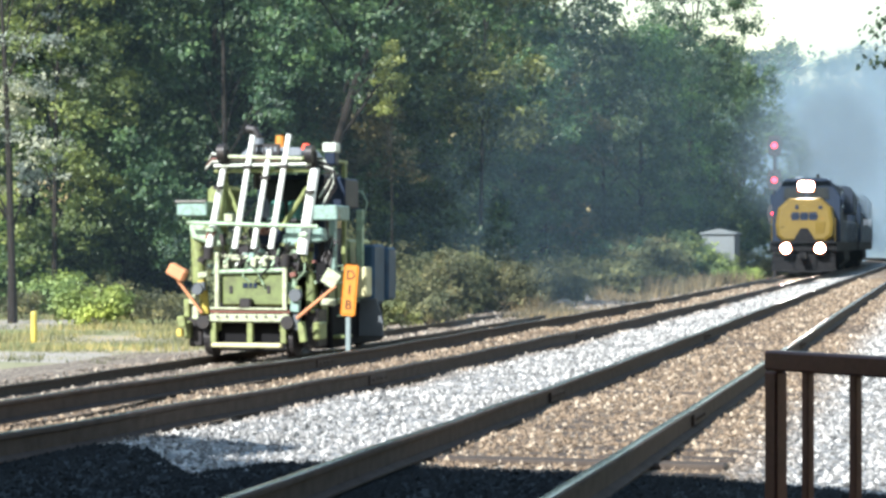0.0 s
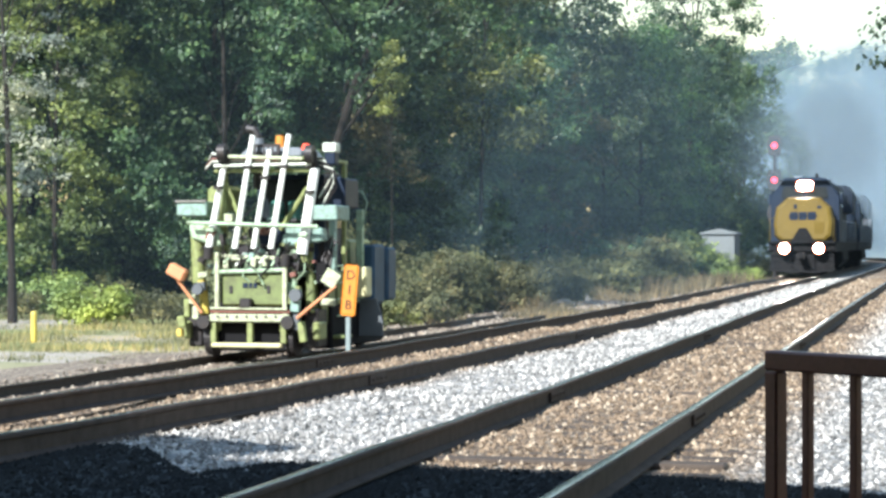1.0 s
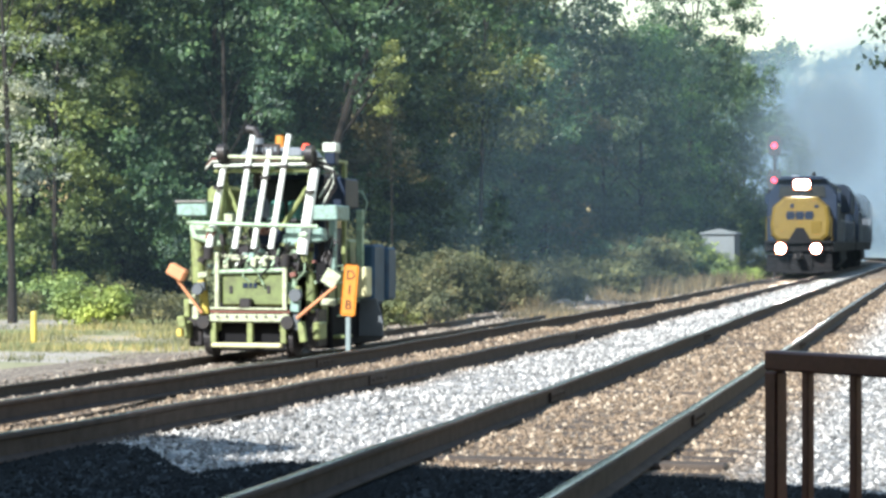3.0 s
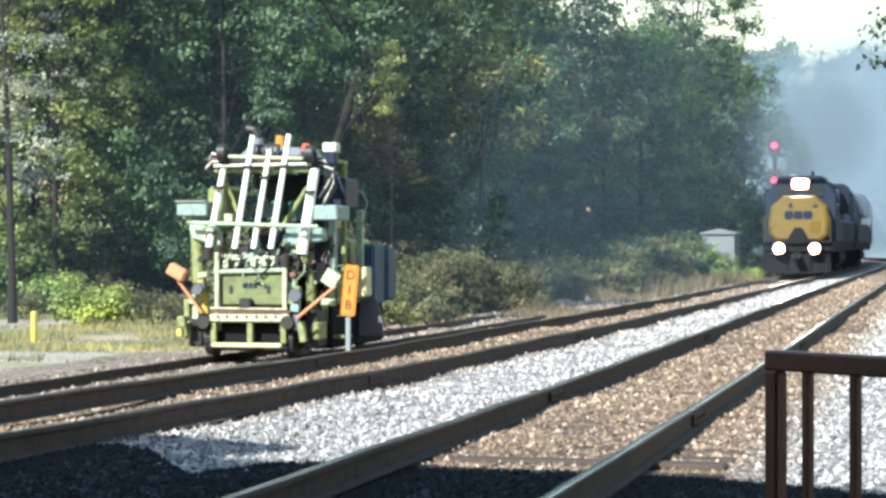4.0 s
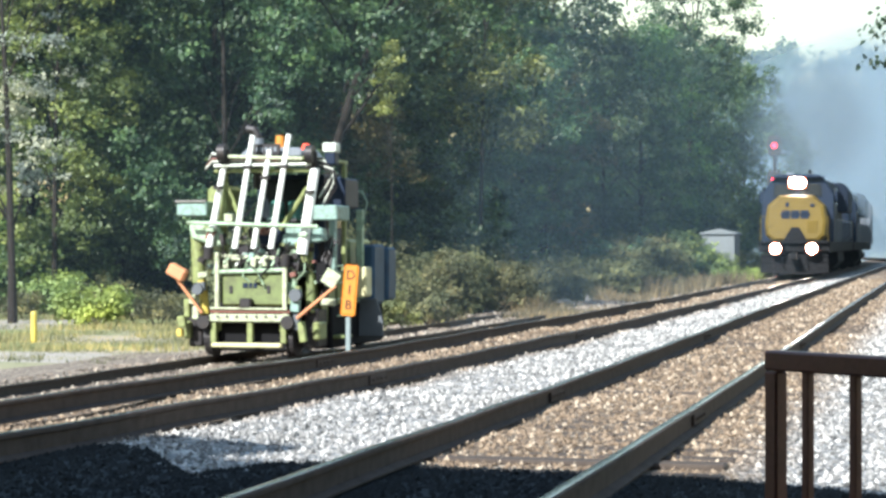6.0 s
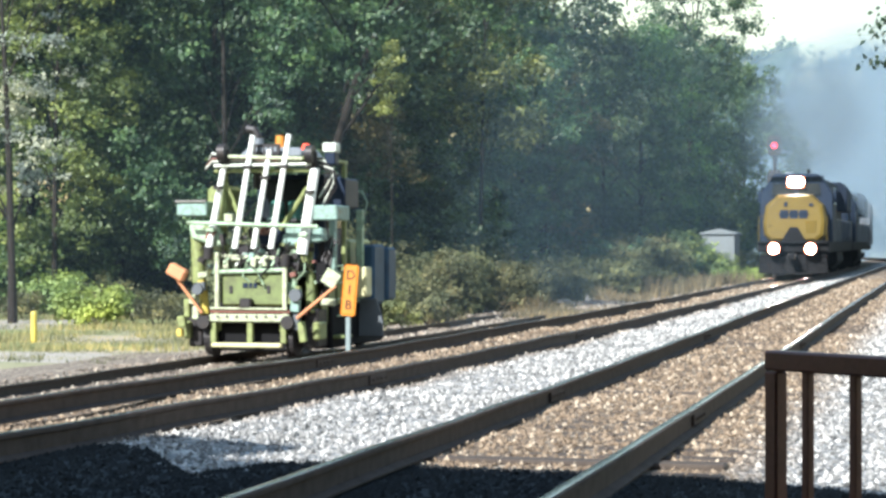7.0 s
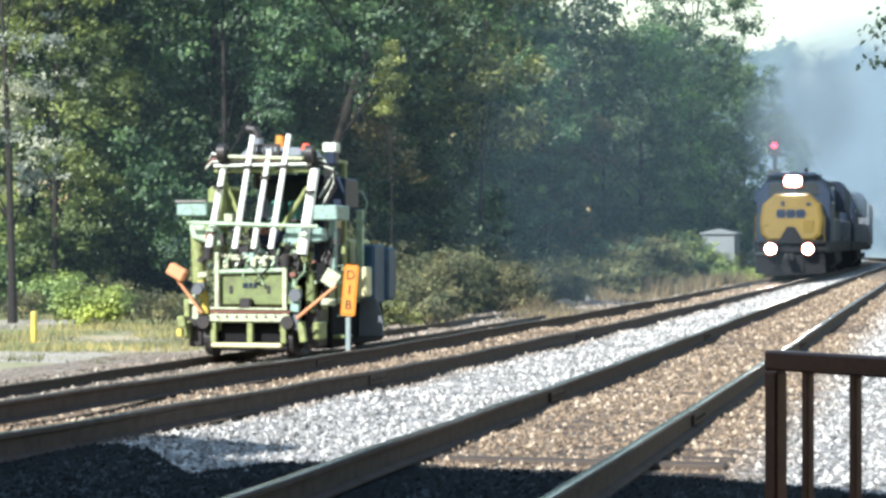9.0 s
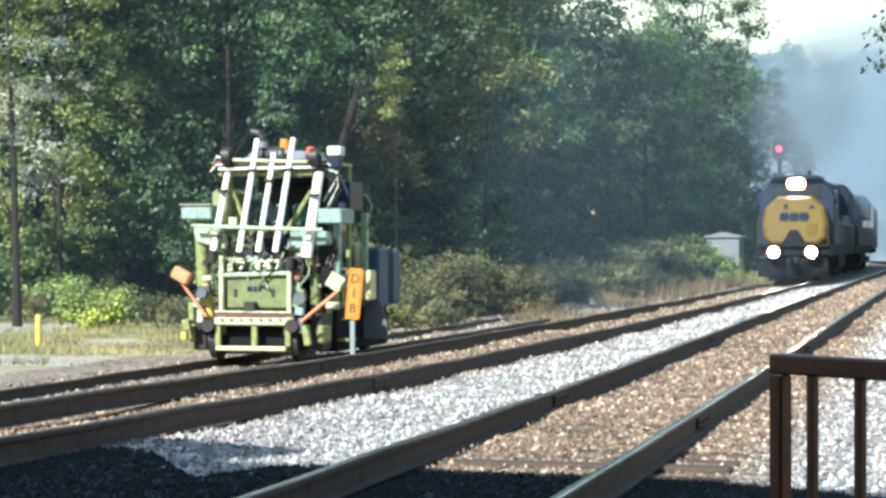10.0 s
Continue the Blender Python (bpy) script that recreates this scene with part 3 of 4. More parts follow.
def build_loco(at, label, lit):
    root = thing("locomotive", label, "locomotive", at, "train on the far main track")
    part("frame", box(-1.5, 1.5, 0.5, 22.0, 1.05, 1.5, 0.03), M_PILOT, root)
    # wide chamfered nose
    outline = [(-0.72, 3.5), (0.72, 3.5), (1.22, 3.05), (1.34, 2.3), (1.28, 1.75), (1.0, 1.5), (-1.0, 1.5), (-1.28, 1.75), (-1.34, 2.3), (-1.22, 3.05)]
    nose = bmesh.new()
    rings = []
    for k, y in ((0.86, 0.92), (0.95, 0.98), (0.99, 1.12), (1.0, 1.4), (1.0, 2.9)):
        rings.append([nose.verts.new((x * k, y + (z - 1.5) * (0.14 if y < 2 else 0.0), 2.45 + (z - 2.45) * k)) for x, z in outline])
    nose.faces.new(rings[0])
    for a, b in zip(rings, rings[1:]):
        for k in range(len(outline)):
            nose.faces.new((a[k], b[k], b[(k + 1) % len(outline)], a[(k + 1) % len(outline)]))
    bmesh.ops.recalc_face_normals(nose, faces=nose.faces)
    part("nose", nose, M_NOSE if lit else M_LOCO, root, "yellow wide nose")
    for x0, x1, z0, z1 in ((-0.58, -0.24, 2.48, 2.84), (-0.18, 0.16, 2.48, 2.84), (0.22, 0.56, 2.48, 2.84), (-0.64, 0.62, 2.62, 2.7)):
        part("lettering_bar", box(x0, x1, 1.035, 1.1, z0, z1, 0.004), M_LOCO, root, "dark blue plain bar")
    part("nose_emblem", box(-0.42, -0.28, 1.1, 1.18, 3.0, 3.18, 0.005), M_LOCO, root, "small dark emblem")
    part("number_board", box(0.62, 0.8, 1.1, 1.18, 3.0, 3.12, 0.005), M_LOCO, root)
    part("nose_door", box(0.5, 0.92, 0.955, 1.06, 1.75, 2.4, 0.01), M_NOSE if lit else M_LOCO, root)
    part("nose_recess", slab([(-0.52, 1.54), (0.52, 1.54), (0.16, 2.12), (-0.16, 2.12)], 0.92, 1.06, bevel=0.015), M_PILOT, root, "dark recess over the coupler")
    # cab with windows
    part("cab", loco_section(3.1, 1.5, 3.55, 4.42, 2.4, 5.2, 0.62), M_LOCO, root)
    for x0, x1 in ((-1.05, -0.08), (0.08, 1.05)):
        part("windshield", slab([(x0, 3.48), (x1, 3.48), (x1 * 0.94, 4.0), (x0 * 0.94, 4.0)], 2.35, 2.41, bevel=0.01), M_GLASS, root, "dark windshield pane")
    part("sun_visor", box(-1.2, 1.2, 2.1, 2.42, 4.28, 4.32, 0.008), M_LOCO, root)
    for s in (-1, 1):
        for y0 in (2.8, 3.9):
            part("side_window", box(s * 1.535 - 0.02, s * 1.535 + 0.04, y0, y0 + 0.9, 3.1, 3.85, 0.01), M_GLASS, root)
        part("mirror", box(s * 1.62 - 0.06, s * 1.62 + 0.06, 2.75, 2.79, 3.2, 3.7, 0.01), M_LOCO, root)
    # headlamp box and ditch lamps, each with an added plate that paints its halo
    hb = part("headlamp_box", box(-0.4, 0.4, 2.16, 2.44, 3.86, 4.27, 0.03), M_PILOT, root)
    part("halo_plate", box(-0.37, 0.37, 2.152, 2.165, 3.82, 4.3, 0.004), M_HALO if lit else M_PILOT, hb, "glowing orange plate added for the lamp's halo" if lit else "")
    for x in (-0.13, 0.13):
        part("headlamp", rod((x, 2.13, 4.06), (x, 2.17, 4.06), 0.205, seg=20), M_LAMP if lit else M_GLASS, hb, "bright lit headlamp" if lit else "")
    for x in (-0.76, 0.76):
        d = part("ditch_lamp_box", box(x - 0.26, x + 0.26, -0.02, 0.66, 0.99, 1.41, 0.03), M_PILOT, root)
        part("halo_plate", rod((x, -0.035, 1.2), (x, -0.022, 1.2), 0.25, seg=20), M_HALO if lit else M_PILOT, d, "glowing orange plate added for the lamp's halo" if lit else "")
        part("ditch_lamp", rod((x, -0.06, 1.2), (x, 0.0, 1.2), 0.195, seg=20), M_LAMP if lit else M_GLASS, d, "bright lit ditch lamp" if lit else "")
    # front platform, plough and coupler
    part("anticlimber", box(-1.45, 1.45, 0.3, 0.9, 1.42, 1.54, 0.02), M_PILOT, root)
    plough = slab([(-1.4, 0.95), (1.4, 0.95), (1.45, 0.18), (0.5, 0.1), (0, 0.13), (-0.5, 0.1), (-1.45, 0.18)], 0.32, 0.4, bevel=0.012)
    for v in plough.verts:
        v.co.y += abs(v.co.x) * 0.16 - (0.95 - v.co.z) * 0.12
    part("plough", plough, M_PILOT, root)
    part("coupler", box(-0.16, 0.16, -0.35, 0.4, 0.72, 1.02, 0.05), M_PILOT, root)
    for x in (-0.5, 0.5):
        part("hose", tube([(x, 0.35, 0.98), (x, 0.22, 0.8), (x, 0.2, 0.5), (x * 0.8, 0.25, 0.35)], 0.03), M_PILOT, root)
    for s in (-1, 1):
        part("grab_rail", tube([(s * 1.42, 0.4, 1.5), (s * 1.42, 0.38, 2.55), (s * 1.1, 0.5, 2.6)], 0.02), M_NOSE, root)
        part("walkway_rail", tube([(s * 1.47, 5.3, 2.5), (s * 1.47, 12, 2.52), (s * 1.47, 21.6, 2.5)], 0.02), M_GREY, root)
        for y in np.arange(5.4, 22, 2.3):
            part("stanchion", rod((s * 1.47, y, 1.5), (s * 1.47, y, 2.5), 0.018, seg=6), M_GREY, root)
        for k in range(4):
            part("step", box(s * 1.2 - 0.22, s * 1.2 + 0.22, 0.45, 0.7, 0.35 + 0.26 * k, 0.39 + 0.26 * k, 0.006), M_PILOT, root)
    # long hood
    part("hood", loco_section(1.95, 1.5, 3.75, 4.2, 5.2, 16.4, 0.3), M_GREY, root, "grey long hood")
    part("radiator_wing", loco_section(3.0, 3.0, 4.05, 4.45, 16.6, 21.2, 0.3), M_LOCO, root)
    part("radiator_hood", loco_section(1.95, 1.5, 3.0, 3.05, 16.4, 21.4, 0.05), M_LOCO, root)
    part("roof_cap", loco_section(2.1, 3.9, 4.25, 4.4, 6.0, 16.2, 0.25), M_LOCO, root)
    part("exhaust_stack", rod((0, 10.5, 4.3), (0, 10.5, 4.68), 0.32, 0.28, 16), M_PILOT, root)
    for k in range(9):
        for s in (-1, 1):
            part("hood_door", box(s * 0.975 - 0.02, s * 0.975 + 0.02, 5.6 + 1.15 * k, 6.6 + 1.15 * k, 1.7, 3.5, 0.01), M_GREY, root)
    part("horn", rod((0.5, 3.2, 4.45), (0.5, 2.8, 4.55), 0.04, 0.09, 10), M_PILOT, root)
    part("antenna_dome", rod((-0.4, 3.6, 4.4), (-0.4, 3.6, 4.52), 0.25, 0.15, 16), M_GREY, root)
    part("fuel_tank", slab([(-1.4, 1.05), (1.4, 1.05), (1.45, 0.6), (1.1, 0.25), (-1.1, 0.25), (-1.45, 0.6)], 8.4, 13.8, bevel=0.05), M_PILOT, root)
    truck_parts(root, 4.0)
    truck_parts(root, 18.2)
    return root


def build_hopper(at):
    root = thing("hopper_car", "grey covered hopper freight car coupled behind the locomotives", "freight car", at, "train on the far main track")
    part("body", loco_section(3.1, 1.3, 3.9, 4.4, 0.9, 16.0, 0.5), M_CAR, root)
    for k in range(14):
        for s in (-1, 1):
            part("rib", box(s * 1.57 - 0.03, s * 1.57 + 0.05, 1.3 + 1.08 * k, 1.4 + 1.08 * k, 1.35, 3.88, 0.01), M_CAR, root)
    for y in (3.2, 8.4, 13.6):
        part("hopper_bay", slab([(-1.2, 1.3), (1.2, 1.3), (0.4, 0.45), (-0.4, 0.45)], y - 1.6, y + 1.6, bevel=0.02), M_CAR, root)
    part("end_sill", box(-1.5, 1.5, 0.3, 0.7, 1.0, 1.3, 0.02), M_PILOT, root)
    part("centre_sill", box(-0.3, 0.3, 0.0, 16.9, 0.8, 1.1, 0.02), M_PILOT, root)
    part("ladder", box(1.2, 1.25, 0.8, 0.9, 1.2, 4.2, 0.01), M_CAR, root)
    truck_parts(root, 2.4)
    truck_parts(root, 14.4)
    return root


LOCO = build_loco(pose(X_LEFT, 95, 0.4), "freight locomotive with yellow nose, grey hood and lit headlamps", True)
LOCO_B = build_loco(pose(X_LEFT, 118, 0.4), "second dark blue and grey freight locomotive", False)
CARS = [build_hopper(pose(X_LEFT, 141, 0.4))]
for k in range(1, 3):
    CARS.append(copy_thing(CARS[0], pose(X_LEFT, 141 + 17 * k, 0.4)))


# ---- track maintenance machine on the siding ----
def build_machine():
    root = thing("maintenance_machine", "pale green and cream rail maintenance machine, grimy, parked on the siding", "rail machine", pose(-12.06, 35.0, Z_SIDE))
    P = lambda nm, bm, mat, lab="", parent=None, at=None: part(nm, bm, mat, parent or root, lab, at)
    # chassis
    for s in (-1, 1):
        P("chassis_beam", box(s * 0.62 - 0.07, s * 0.62 + 0.07, 0.1, 5.6, 0.45, 0.68, 0.015), M_OLIVE)
    P("front_beam", box(-0.68, 0.8, -0.1, 0.08, 0.62, 0.76, 0.02), M_CHIPPED, "cream front beam with chipped paint")
    P("front_lip", box(-0.68, 0.8, -0.06, 0.1, 0.775, 0.83, 0.012), M_BROWN)
    P("lip_pipe", rod((-0.66, -0.08, 0.86), (0.76, -0.08, 0.85), 0.022), M_CHIPPED)
    P("lower_beam", box(-0.64, 0.66, -0.12, 0.02, 0.17, 0.25, 0.02), M_BUTTER)
    for x in (-0.62, 0.06, 0.68):
        P("front_strut", box(x - 0.05, x + 0.05, -0.06, 0.05, 0.25, 0.62, 0.01), M_OLIVE)
    for y in (0.35, 4.6):
        for s in (-1, 1):
            bm = wheel_bm(0.33, 0.12)
            if s < 0:
                bmesh.ops.scale(bm, vec=(-1, 1, 1), verts=bm.verts)
                bmesh.ops.reverse_faces(bm, faces=bm.faces)
            P("wheel", bm, M_BLACK, at=pose(s * 0.77, y, 0.34))
        P("axle", rod((-0.75, y, 0.34), (0.75, y, 0.34), 0.06), M_BLACK)
    for s in (-1, 1):
        P("work_head", box(s * 1.08 - 0.13, s * 1.08 + 0.13, 0.3, 0.9, 0.16, 0.85, 0.03), M_BLACK)
        P("work_head_bracket", box(s * 1.2 - 0.06, s * 1.2 + 0.06, 0.2, 0.7, 0.3, 0.62, 0.03), M_OLIVE)
        P("guide_roller", rod((s * 0.78, -0.16, 0.62), (s * 0.78, 0.1, 0.62), 0.12, seg=14), M_BLACK)
    # front tank with plain lettering bars
    tank = P("front_tank", box(-0.5, 0.72, 0.05, 0.6, 0.9, 1.5, 0.04), M_TANK, "grimy green front tank")
    for x0, x1 in ((-0.1, -0.005), (0.02, 0.075), (0.1, 0.165)):
        P("lettering_bar", box(x0, x1, 0.035, 0.052, 1.22, 1.31, 0.003), M_NAVY, "dark plain bar", tank)
    for x in (-0.32, 0.38):
        P("bolt_plate", box(x - 0.03, x + 0.03, 0.035, 0.052, 1.12, 1.26, 0.003), M_BLACK, "", tank)
    P("tow_bracket", box(-0.12, 0.1, -0.12, 0.06, 0.86, 1.04, 0.03), M_BLACK)
    for x, z0, z1 in ((-0.56, 0.76, 1.85), (0.7, 0.76, 1.75)):
        P("upright", box(x - 0.04, x + 0.04, -0.05, 0.05, z0, z1, 0.012), M_CHIPPED)
    P("cross_tube", rod((-0.6, 0.0, 1.5), (0.7, 0.0, 1.54), 0.04), M_LIME)
    P("cross_tube", rod((-0.55, 0.1, 1.78), (0.66, 0.1, 1.74), 0.04), M_CHIPPED)
    # engine and valve clutter on the deck
    P("deck_plate", box(-0.85, 0.95, 0.5, 5.4, 1.42, 1.5, 0.015), M_LIME)
    P("engine_block", box(-0.45, 0.5, 0.65, 1.9, 1.5, 2.0, 0.05), M_BLACK)
    P("motor", rod((-0.1, 0.3, 1.68), (-0.1, 0.75, 1.68), 0.17, seg=16), M_TEAL)
    P("motor", rod((0.3, 0.3, 1.62), (0.3, 0.7, 1.62), 0.13, seg=16), M_BLUE)
    for k in range(12):
        x = -0.6 + k * 0.11
        P("hose", tube([(x, 0.2, 1.52), (x + 0.06, 0.0, 1.62 + 0.05 * (k % 3)), (x + 0.13, 0.1, 1.78), (x + 0.05, 0.45, 1.95 - 0.04 * (k % 4))], 0.018 + 0.006 * (k % 2), 6), (M_BLACK, M_LIME, M_BLACK, M_CREAM)[k % 4])
    for k in range(5):
        x = -0.42 + 0.24 * k
        P("valve", box(x - 0.05, x + 0.05, 0.02, 0.16, 1.55 + 0.05 * (k % 2), 1.72 + 0.06 * (k % 3), 0.015), (M_CHIPPED, M_BLACK, M_TEAL)[k % 3])
    # long leaning guide poles
    for (x0, z0), (x1, z1), r in (((-0.2, 1.92), (0.07, 3.92), 0.066), ((0.15, 1.92), (0.38, 3.66), 0.06), ((0.47, 1.92), (0.74, 3.93), 0.066)):
        P("guide_pole", rod((x0, -0.1, z0), (x1, 0.1, z1), r * 0.84, r * 0.72, 12), M_POLE, "white-painted leaning pole")
    for (x0, z0), (x1, z1), r in (((-0.72, 1.92), (-0.5, 3.42), 0.074), ((1.01, 1.82), (1.19, 3.34), 0.112)):
        P("side_pole", rod((x0, 0.0, z0), (x1, 0.2, z1), r * 0.86, r * 0.74, 12), M_POLE, "thick white leaning pole")
    P("pole_clamp_bar", rod((-1.08, -0.12, 2.38), (1.34, -0.12, 2.3), 0.035), M_LIME)
    for x, z in ((-0.52, 1.85), (0.92, 1.72)):
        P("pole_socket", rod((x - 0.22, 0, z - 0.12), (x - 0.2, 0, z + 0.1), 0.09, seg=12), M_BLACK)
    # upper gantry frame
    for x0, x1 in ((-0.62, -0.5), (1.02, 1.1)):
        P("gantry_post", box(x0, x1, 0.3, 0.42, 1.5, 3.55, 0.015), M_OLIVE)
        P("gantry_post", box(x0, x1, 2.4, 2.52, 1.5, 3.5, 0.015), M_OLIVE)
    P("brace", rod((-0.55, 0.3, 3.2), (-0.15, 0.35, 2.2), 0.04), M_OLIVE)
    P("brace", rod((1.02, 0.3, 3.0), (0.5, 0.35, 2.25), 0.045), M_OLIVE)
    P("gantry_beam", box(-0.7, 1.2, 0.2, 0.36, 3.27, 3.34, 0.012), M_OLIVE)
    P("gantry_beam", rod((-0.38, 0.05, 3.55), (1.0, 0.05, 3.5), 0.034), M_CHIPPED)
    P("gantry_beam", rod((-0.66, 0.1, 3.39), (1.15, 0.1, 3.41), 0.028), M_CREAM)
    P("gantry_roof", box(-0.6, 1.1, 0.4, 2.6, 3.5, 3.56, 0.015), M_OLIVE)
    name = P("roof_name_panel", box(-0.08, 0.5, 0.3, 0.36, 3.58, 3.78, 0.01), M_BLACK, "dark panel with worn plain bars")
    for k in range(6):
        P("lettering_bar", box(-0.03 + 0.085 * k, 0.02 + 0.085 * k, 0.285, 0.302, 3.64, 3.72, 0.003), M_GREY, "", name)
    for x, z in ((-0.48, 3.62), (1.14, 3.58)):
        w = P("cable_sheave", rod((x - 0.07, 0.05, z), (x + 0.07, 0.05, z), 0.16, seg=18), M_BLACK)
        P("sheave_bracket", box(x - 0.1, x + 0.1, 0.1, 0.2, z - 0.25, z + 0.05, 0.015), M_BLACK, "", w)
    P("exhaust_pipe", tube([(-0.22, 1.2, 3.0), (-0.22, 1.2, 3.98), (-0.28, 1.2, 4.08), (-0.42, 1.2, 4.11)], 0.085, 10), M_BLACK)
    P("exhaust_shield", rod((-0.22, 1.2, 3.45), (-0.22, 1.2, 3.93), 0.12, seg=12), M_GREY)
    b = P("beacon_base", rod((0.35, 0.8, 3.56), (0.35, 0.8, 3.72), 0.12, seg=14), M_BLACK)
    P("beacon_dome", rod((0.35, 0.8, 3.72), (0.35, 0.8, 3.95), 0.095, 0.08, 14), M_ORANGE, "amber beacon", b)
    P("red_beacon", rod((0.9, 0.6, 3.68), (0.9, 0.6, 3.79), 0.095, 0.06, 14), M_BEACON, "red beacon")
    P("beacon_stalk", rod((0.9, 0.6, 3.55), (0.9, 0.6, 3.68), 0.04, seg=10), M_BLACK)
    P("white_box", box(1.17, 1.42, 0.7, 1.0, 3.64, 3.81, 0.02), M_CREAM, "white plastic box")
    P("box_stand", box(1.2, 1.4, 0.72, 0.98, 3.42, 3.638, 0.02), M_NAVY)
    for k in range(7):
        P("roof_hose", tube([(1.1 + 0.02 * k, 0.3, 3.5 - 0.02 * k), (1.3 + 0.05 * k, 0.25, 3.52 - 0.05 * k), (1.45 + 0.05 * (k % 3), 0.3, 3.3 - 0.06 * k), (1.2, 0.4, 2.9 - 0.08 * k)], 0.016, 6), (M_BLACK, M_CREAM, M_BLACK)[k % 3])
    # cab
    cab = P("cab", box(-0.5, 0.8, 2.0, 3.6, 1.5, 3.3, 0.04), M_NAVY, "dark cab behind the poles")
    P("cab_window", box(-0.38, 0.7, 1.97, 2.02, 2.3, 3.2, 0.015), M_GLASS, "dark glass", cab)
    P("side_window", box(0.785, 0.815, 2.2, 3.4, 2.3, 3.15, 0.015), M_GLASS, "dark glass", cab)
    for x in (0.0, 0.35):
        P("seat", box(x, x + 0.22, 1.2, 1.5, 2.42, 2.8, 0.06), M_SEAT)
    P("rear_housing", box(-0.8, 0.7, 4.05, 5.6, 1.5, 2.1, 0.05), M_OLIVE)
    # Black box added to paint the shade under the machine.
    P("underside_shade_box", box(-0.55, 0.55, 0.45, 5.2, 0.28, 0.95, 0.05), M_BLACK)
    P("underframe_tank", box(-0.9, 0.9, 1.0, 4.2, 0.6, 1.4, 0.05), M_BLACK)
    # wings and arms to both sides
    P("wing_tray", box(-1.37, -0.8, 0.1, 0.8, 2.5, 2.76, 0.02), M_TEAL, "pale teal tray")
    P("wing_lip", box(-1.39, -0.8, 0.06, 0.1, 2.74, 2.78, 0.008), M_ROCK)
    P("wing_tray", box(1.1, 1.62, 0.1, 0.9, 2.42, 2.68, 0.02), M_TEAL, "pale teal tray")
    P("arm", slab([(-1.15, 2.38), (-0.6, 2.3), (-0.45, 2.0), (-0.6, 1.95), (-1.1, 2.1)], 0.1, 0.4, bevel=0.03), M_LIME)
    P("arm", slab([(0.66, 2.3), (1.34, 2.28), (1.38, 2.05), (0.7, 1.95)], 0.1, 0.4, bevel=0.03), M_TEAL)
    P("side_cylinder", rod((-1.0, 0.3, 1.1), (-1.05, 0.3, 2.15), 0.12, seg=14), M_OLIVE, "yellow-green hydraulic cylinder")
    P("side_cylinder", rod((-0.86, 0.2, 0.75), (-0.92, 0.2, 1.35), 0.08, seg=12), M_YELLOW)
    P("side_cylinder", rod((1.22, 0.6, 0.9), (1.26, 0.6, 2.1), 0.09, seg=14), M_BLACK)
    P("side_cylinder", rod((0.78, 0.2, 1.0), (0.82, 0.2, 1.9), 0.07, seg=12), M_LIME)
    P("upper_tank", box(-0.95, -0.55, 0.5, 1.4, 2.6, 3.05, 0.08), M_OLIVE)
    P("navy_box", box(1.0, 1.42, 1.3, 2.2, 2.66, 3.2, 0.03), M_NAVY, "dark navy cabinet")
    P("rear_frame", box(1.08, 1.2, 1.4, 1.55, 0.5, 2.7, 0.015), M_TEAL)
    P("rear_frame", box(1.08, 1.2, 3.2, 3.35, 0.5, 2.66, 0.015), M_LIME)
    P("antenna_loop", tube([(1.2, 3.2, 2.3), (1.3, 3.2, 2.8), (1.2, 3.2, 3.0), (1.05, 3.2, 3.02)], 0.018), M_LIME)
    P("side_panel", box(1.12, 1.2, 0.6, 2.4, 0.55, 1.5, 0.02), M_OLIVE)
    P("yellow_locker", box(1.3, 1.56, 2.2, 2.6, 1.02, 1.58, 0.03), M_BUTTER)
    P("locker_guard", slab([(1.1, 1.5), (1.42, 1.62), (1.3, 1.0), (1.14, 1.04)], 2.05, 2.12, bevel=0.008), M_BLACK)
    P("blue_tank", box(1.0, 1.38, 3.4, 4.2, 0.85, 2.0, 0.05), M_BLUE, "dull blue tank")
    P("blue_tank", box(1.15, 1.42, 4.3, 4.9, 0.9, 1.95, 0.05), M_BLUE, "dull blue tank")
    P("mud_flap", slab([(1.3, 0.98), (1.62, 0.98), (1.74, 0.55), (1.74, 0.28), (1.25, 0.28)], 2.7, 2.76, bevel=0.008), M_FLAP)
    for k in range(9):
        P("side_hose", tube([(1.1 + 0.05 * k, 0.5, 2.3 - 0.03 * k), (1.2 + 0.07 * (k % 4), 0.35, 2.0 - 0.06 * k), (1.25 + 0.05 * (k % 3), 0.4, 1.6 - 0.05 * k), (1.1, 0.6, 1.2)], 0.022, 6), M_BLACK)
    for (x0, z0), (x1, z1) in (((-0.2, 1.92), (0.07, 3.92)), ((0.15, 1.92), (0.38, 3.66)), ((0.47, 1.92), (0.74, 3.93)), ((-0.72, 1.92), (-0.5, 3.42)), ((1.01, 1.82), (1.19, 3.34))):
        for q in (0.22, 0.72):
            P("pole_clamp", box(-0.075, 0.075, -0.09, 0.03, -0.03, 0.03, 0.008), M_LIME if q < 0.5 else M_BLACK, at=pose(x0 + (x1 - x0) * q, -0.05 + 0.15 * q, z0 + (z1 - z0) * q))
    for k in range(8):
        P("bolt", rod((-0.7 + 0.18 * k, -0.13, 0.72), (-0.7 + 0.18 * k, -0.09, 0.72), 0.022, seg=6), M_BLACK)
    for k in range(5):
        P("roof_pipe", tube([(-0.85, 0.15 + 0.05 * k, 3.3 + 0.05 * k), (-0.7, 0.12, 3.42 + 0.05 * k), (-0.45, 0.15, 3.46 + 0.02 * k), (0.1 + 0.2 * k, 0.2, 3.44 + 0.02 * k)], 0.018, 6), (M_BLACK, M_CREAM, M_BROWN)[k % 3])
